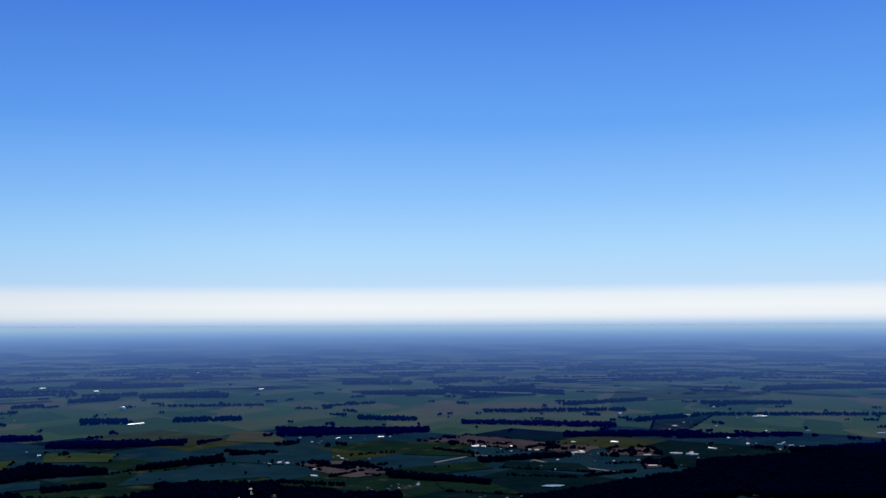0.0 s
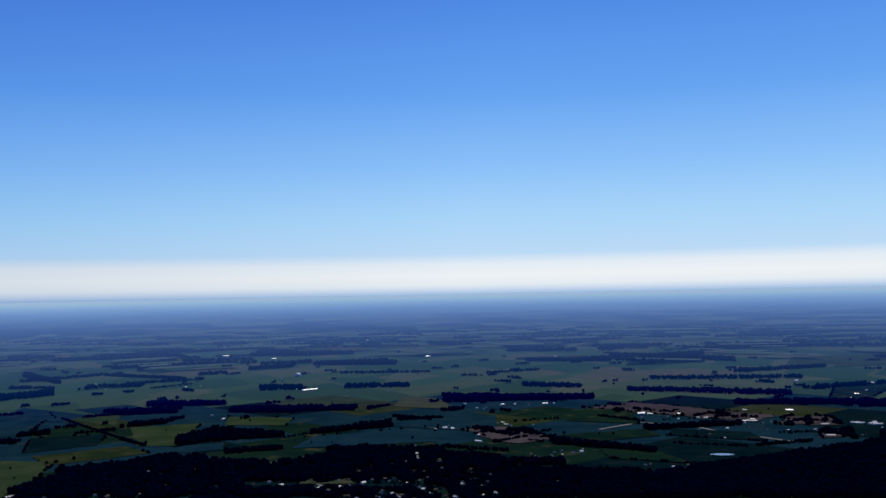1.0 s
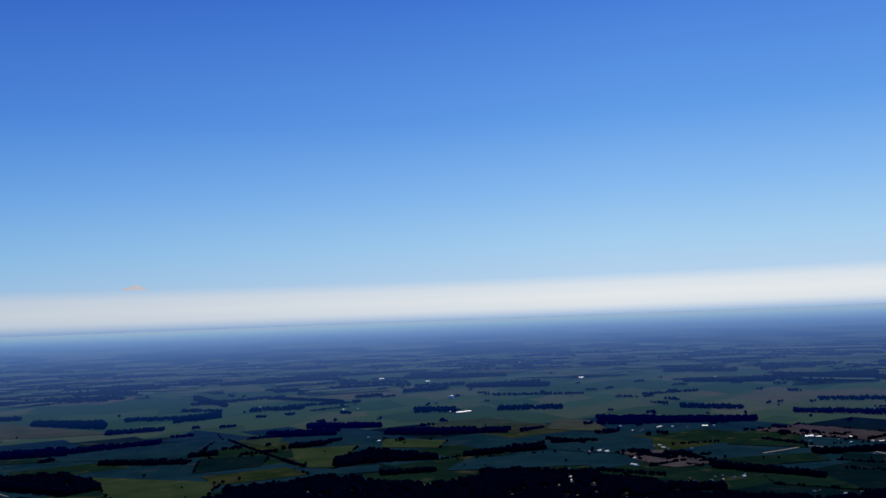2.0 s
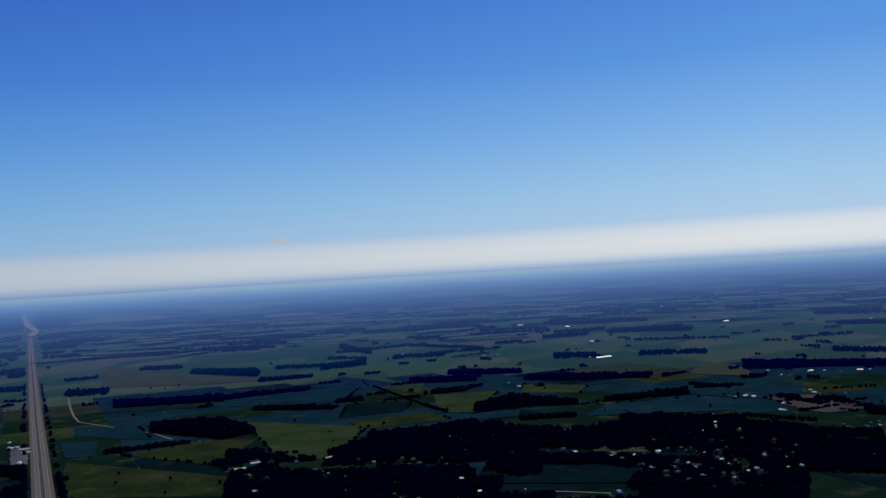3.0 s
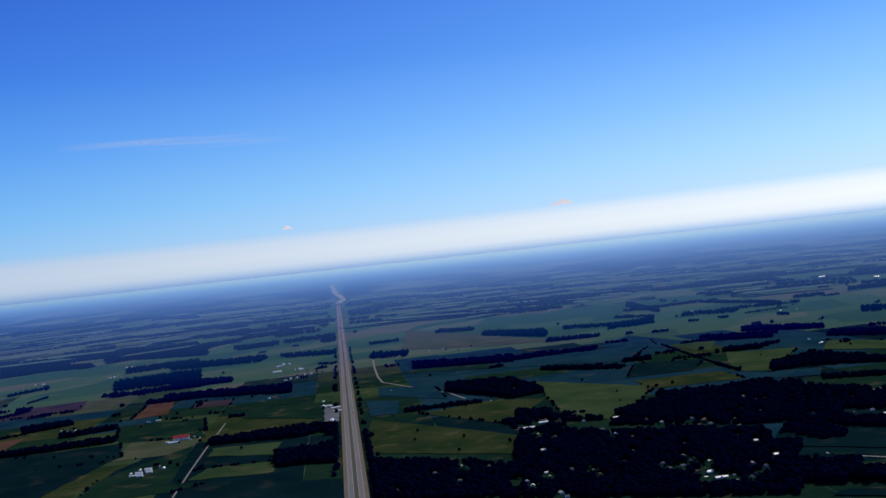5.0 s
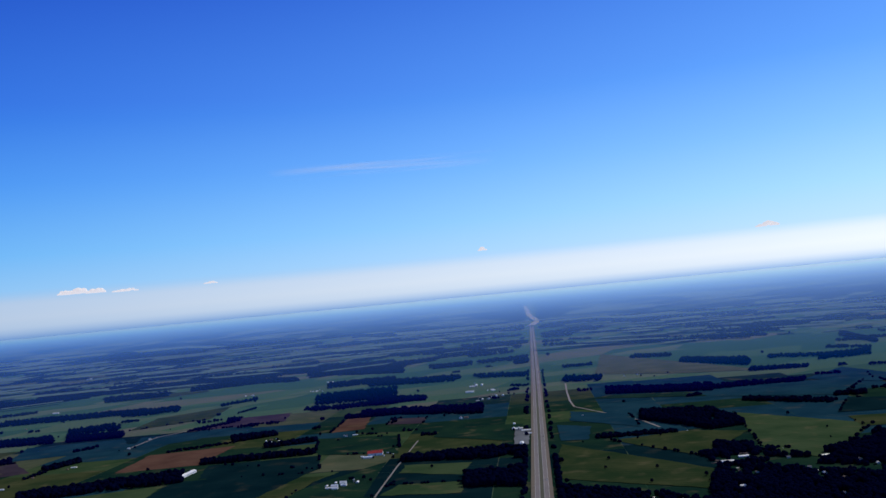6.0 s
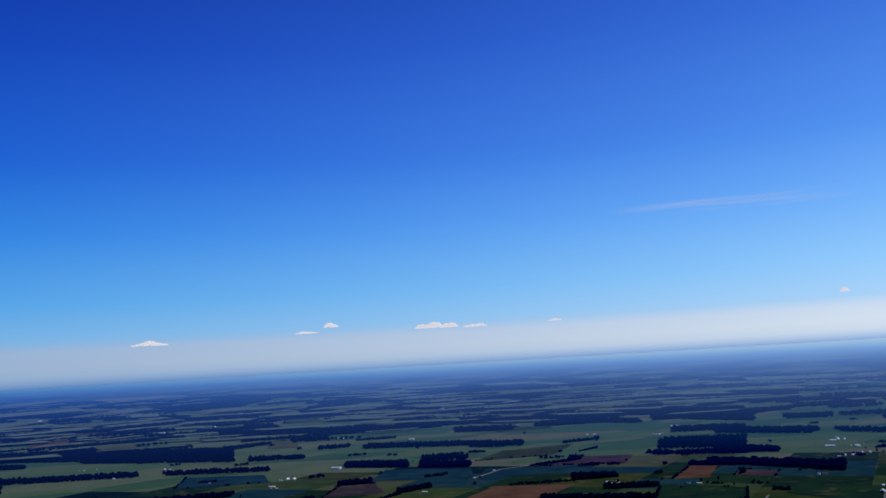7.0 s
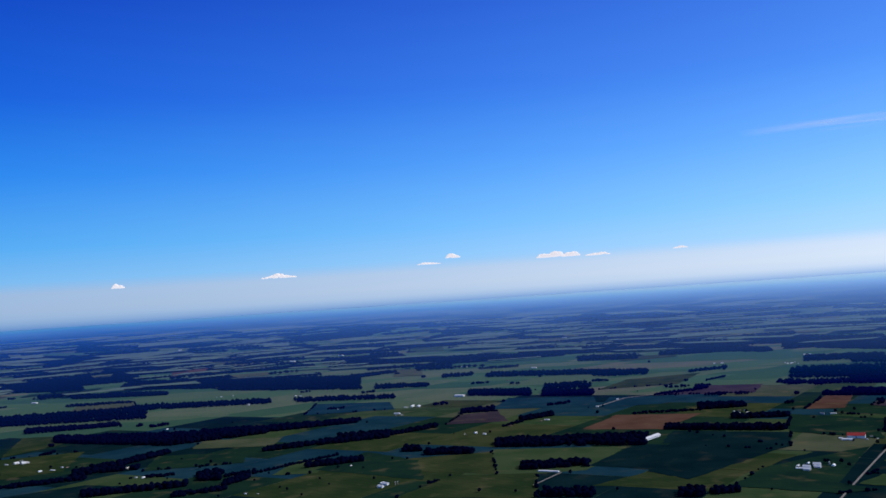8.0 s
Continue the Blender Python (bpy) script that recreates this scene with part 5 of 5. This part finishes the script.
wood(-10833, -3262, -9792, -1459, -10721, -1674, -11762, -3477)
wood(-12576, -1806, -9322, -288, -10158, -376, -13412, -1894)
wood(-524, 1095, -425, 1117, -445, 1172, -551, 1151, fill=0.85, tall=10)
wood(-739, 864, -446, 1006, -551, 1239, -966, 1126, fill=0.85, tall=10)
wood(-911, 781, -739, 864, -855, 999, -1096, 937, fill=0.85, tall=10)
wood(-239, 1375, 60, 1401, 68, 1605, -281, 1613, fill=0.85, tall=10)
wood(-623, 1479, -255, 1464, -278, 1591, -659, 1565, fill=0.85, tall=10)
wood(-849, 1370, -644, 1339, -824, 1710, -951, 1533, fill=0.85, tall=10)

wood(-540, 1349, -239, 1375, -250, 1439, -563, 1405, fill=0.85, tall=10)
wood(-836, 1331, -543, 1357, -651, 1622, -971, 1543, fill=0.85, tall=10)
wood(-283, 1620, -74, 1656, -75, 1695, -296, 1692, fill=0.85, tall=10)
wood(-516, 1631, -297, 1697, -310, 1774, -546, 1727, fill=0.85, tall=10)
wood(-535, 1761, -313, 1788, -317, 1814, -544, 1792, fill=0.85, tall=10)
wood(-1619, -294, -1649, -206, -1669, -209, -1645, -300, tall=8)
wood(-1777, -231, -1812, -179, -1832, -181, -1798, -234, tall=6)
wood(-1836, -415, -1846, -333, -1866, -337, -1855, -420, tall=6)
wood(-320, 1827, -186, 1783, -189, 1808, -324, 1849, fill=0.8, tall=6)
wood(123, 1900, 266, 1861, 269, 1878, 124, 1916, fill=0.8, tall=5)
wood(-272, 2015, -123, 2047, -124, 2066, -275, 2038, fill=0.8, tall=5)
wood(347, 2036, 492, 2090, 496, 2107, 350, 2053, fill=0.8, tall=5)
wood(-229, 2184, -115, 2247, -116, 2266, -231, 2207, fill=0.8, tall=5)
wood(400, 2207, 581, 2178, 586, 2192, 403, 2223, fill=0.8, tall=4)
wood(119, 2225, 291, 2299, 293, 2318, 120, 2243, fill=0.8, tall=4)
wood(-726, 1174, -578, 1205, -621, 1294, -783, 1267, fill=0.85, tall=10)
wood(-894, 1054, -576, 1183, -632, 1298, -1000, 1178, fill=0.85, tall=10)
wood(-1000, 1263, -909, 1304, -917, 1315, -1009, 1274, fill=0.85, tall=10)
wood(-362, 1227, -144, 1297, -160, 1432, -377, 1351, fill=0.8, tall=9.0)
wood(-479, 1372, -380, 1354, -401, 1431, -481, 1428, fill=0.7, tall=9.0)
wood(-886, 1264, -659, 1333, -686, 1386, -906, 1324, fill=0.75, tall=9.0)


def lot_trees():
    """Trees and scrub growing into the rims of the bare lots."""
    rng = random.Random(17)
    for a, b, c, d in LOTS:
        for k in range(20):
            u, v = rng.uniform(0, 1), rng.choice((0.02, 0.98, 0.5, 0.3))
            if rng.random() < 0.3:
                u, v = v, u
            p, e1, e2 = between(a, b, c, d, u, v), turn2(rng.choice((52, 142)), rng.uniform(10, 32)), (c - b).normalized() * rng.uniform(6, 15)
            if not near_house(p, SPOTS):
                wood(*(p - e1 - e2), *(p + e1 - e2), *(p + e1 + e2), *(p - e1 + e2), fill=0.75, tall=rng.uniform(6, 10))


lot_trees()

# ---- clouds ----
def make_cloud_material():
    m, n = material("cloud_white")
    # far vapour given an added glow for its sunlit brightness; no light source
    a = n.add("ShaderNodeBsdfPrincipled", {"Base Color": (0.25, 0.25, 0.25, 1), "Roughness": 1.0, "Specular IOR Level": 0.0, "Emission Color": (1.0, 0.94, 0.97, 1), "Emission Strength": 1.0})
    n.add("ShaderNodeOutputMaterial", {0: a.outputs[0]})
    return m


GLOW_CLOUD = make_cloud_material()
PUFFS = [lumpy(2, k, 0.04) for k in range(4)]


def cloud(yaw, up, wide, tall, seed):
    """A small fair-weather cumulus: flat base, heaped top."""
    rng = random.Random(seed)
    far = 4930.0
    wide, tall = wide * far / 1655, 0.95 * tall * far / 1655
    rows = []
    count = 26
    for k in range(count):
        u = 2 * (k + rng.random()) / count - 1
        heap = (1 - u * u) * (0.6 + 0.4 * math.sin(3 * u + seed))
        r = tall * rng.uniform(0.26, 0.56) * (1 - 0.6 * u * u)
        rows.append((u * wide / 2, rng.uniform(-0.08, 0.08) * wide, r * 0.5 + rng.uniform(0, 1) * heap * tall * 0.5, r))
    ob = clumps("cloud", rows, PUFFS, GLOW_CLOUD, 0.7, bend=False)
    ob.data.polygons.foreach_set("use_smooth", [True] * len(ob.data.polygons))
    way = heading(yaw, up)
    ob.matrix_basis = pose(MID.x + way.x * far, MID.y + way.y * far, EYE_UP + way.z * far, 0, 0, yaw)
    tagged(ob, "small white cumulus cloud low over the horizon", "cloud", "fair-weather clouds")


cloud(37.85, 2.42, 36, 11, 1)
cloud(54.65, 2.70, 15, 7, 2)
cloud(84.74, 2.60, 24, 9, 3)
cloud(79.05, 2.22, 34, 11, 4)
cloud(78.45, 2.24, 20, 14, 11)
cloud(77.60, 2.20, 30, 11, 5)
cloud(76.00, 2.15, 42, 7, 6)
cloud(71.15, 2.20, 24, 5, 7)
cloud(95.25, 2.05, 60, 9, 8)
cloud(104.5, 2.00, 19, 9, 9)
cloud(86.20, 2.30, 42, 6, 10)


def cirrus():
    m, n = material("cirrus_veil")
    at = n.add("ShaderNodeTexCoord").outputs["Generated"]
    long = n.add("ShaderNodeMapping", {"Vector": at, "Scale": (1.4, 3.2, 1.0)}).outputs[0]
    wisp = n.add("ShaderNodeTexNoise", {"Vector": long, "Scale": 1.1, "Detail": 2.5, "Roughness": 0.45, "Distortion": 0.5}).outputs["Fac"]
    split = n.add("ShaderNodeSeparateXYZ", {0: at}).outputs
    round_x = n.math("MULTIPLY", split[0], n.math("SUBTRACT", 1.0, split[0]))
    round_y = n.math("MULTIPLY", split[1], n.math("SUBTRACT", 1.0, split[1]))
    fade = n.math("MULTIPLY", n.math("MULTIPLY", round_x, round_y), 16.0, clamp=True)
    thick = n.math("MULTIPLY", n.span(wisp, 0.38, 0.74, 0.0, 0.35, True), fade)
    both = n.add("ShaderNodeMixShader", {0: thick, 1: n.add("ShaderNodeBsdfTransparent").outputs[0], 2: n.add("ShaderNodeBsdfTranslucent", {0: (0.95, 0.95, 0.95, 1)}).outputs[0]})
    n.add("ShaderNodeOutputMaterial", {0: both.outputs[0]})
    far, way = 4600.0, heading(60.2, 8.4)
    ob = mesh_object("cirrus_cloud", [(-560, -260, 0), (560, -260, 0), (560, 260, 0), (-560, 260, 0)], [(0, 1, 2, 3)], m)
    ob.matrix_basis = pose(MID.x + way.x * far, MID.y + way.y * far, EYE_UP + way.z * far, 0, 0, 60.2)
    tagged(ob, "thin wispy streak of white cirrus cloud", "cloud")


cirrus()


# ---- water ----
def water(name, x, y, wide, deep, label, turn=0.0):
    bm = bmesh.new()
    rng = random.Random(round(x))
    ring = []
    for k in range(28):
        a = 2 * math.pi * k / 28
        r = 0.5 * rng.uniform(0.8, 1.1)
        p = Vector((x, y)) + turn2(turn, wide * r * math.cos(a)) + turn2(turn + 90, deep * r * math.sin(a))
        ring.append(bm.verts.new(lay(p.x, p.y, 1.6)))
    bm.faces.new(ring)
    bmesh.ops.recalc_face_normals(bm, faces=bm.faces)
    me = bpy.data.meshes.new(name)
    bm.to_mesh(me)
    bm.free()
    me.materials.append(WATER)
    tagged(new(name, me), label, "water", kind="structure")


water("pond", 203, 1771, 44, 22, "pale silvery pond beside a grass field", 4)
water("pond", 229, 2008, 40, 18, "pale shallow pond in open ground", 4)
water("lake", -11994, 7466, 420, 1500, "far pale lake glinting in the haze", 50)


# ---- vehicles ----
def make_car(name, label, paint):
    ob = tagged(new(name), label, "car", "cars on the highway")
    part("body", prism([(-0.9, 0.35), (0.9, 0.35), (0.92, 0.75), (0.85, 0.95), (-0.85, 0.95), (-0.92, 0.75)], -2.3, 2.3), paint, ob)
    bm = prism([(-0.82, 0.95), (0.82, 0.95), (0.66, 1.48), (-0.66, 1.48)], -1.3, 1.2)
    for v in bm.verts:
        if v.co.z > 1.2:
            v.co.x *= 0.72
    part("cabin", bm, GLASS, ob, "dark glass cabin")
    part("roof", box(-0.85, 0.8, -0.66, 0.66, 1.47, 1.54), paint, ob)
    for x in (-1.45, 1.45):
        for y in (-0.85, 0.85):
            bm = bmesh.new()
            bmesh.ops.create_cone(bm, cap_ends=True, segments=14, radius1=0.33, radius2=0.33, depth=0.24, matrix=Matrix.Translation((x, y, 0.33)) @ Matrix.Rotation(radians(90), 4, "X"))
            part("wheel", bm, TYRE, ob)
    return ob


TYRE = plain("tyre_rubber", (0.02, 0.02, 0.02, 1))
CAR_WHITE = plain("white_car_paint", (0.8, 0.8, 0.8, 1), (0.75, 0.75, 0.75, 1), 0.5, 0.3, 0.5)
CAR_DARK = plain("dark_car_paint", (0.03, 0.03, 0.04, 1), scale=0.5, rough=0.3, spec=0.5)
CARS = [make_car("car", "white car driving on the highway", CAR_WHITE), make_car("car", "dark car driving on the highway", CAR_DARK)]
for k, s, off in ((0, -770, 7.5), (1, -330, 8.5), (1, 60, -6.0), (0, 620, -8.0), (1, 1100, 5.5)):
    p = along(s, off)
    settle(CARS[k], p.x, p.y, 142.1).location.z += 1.12
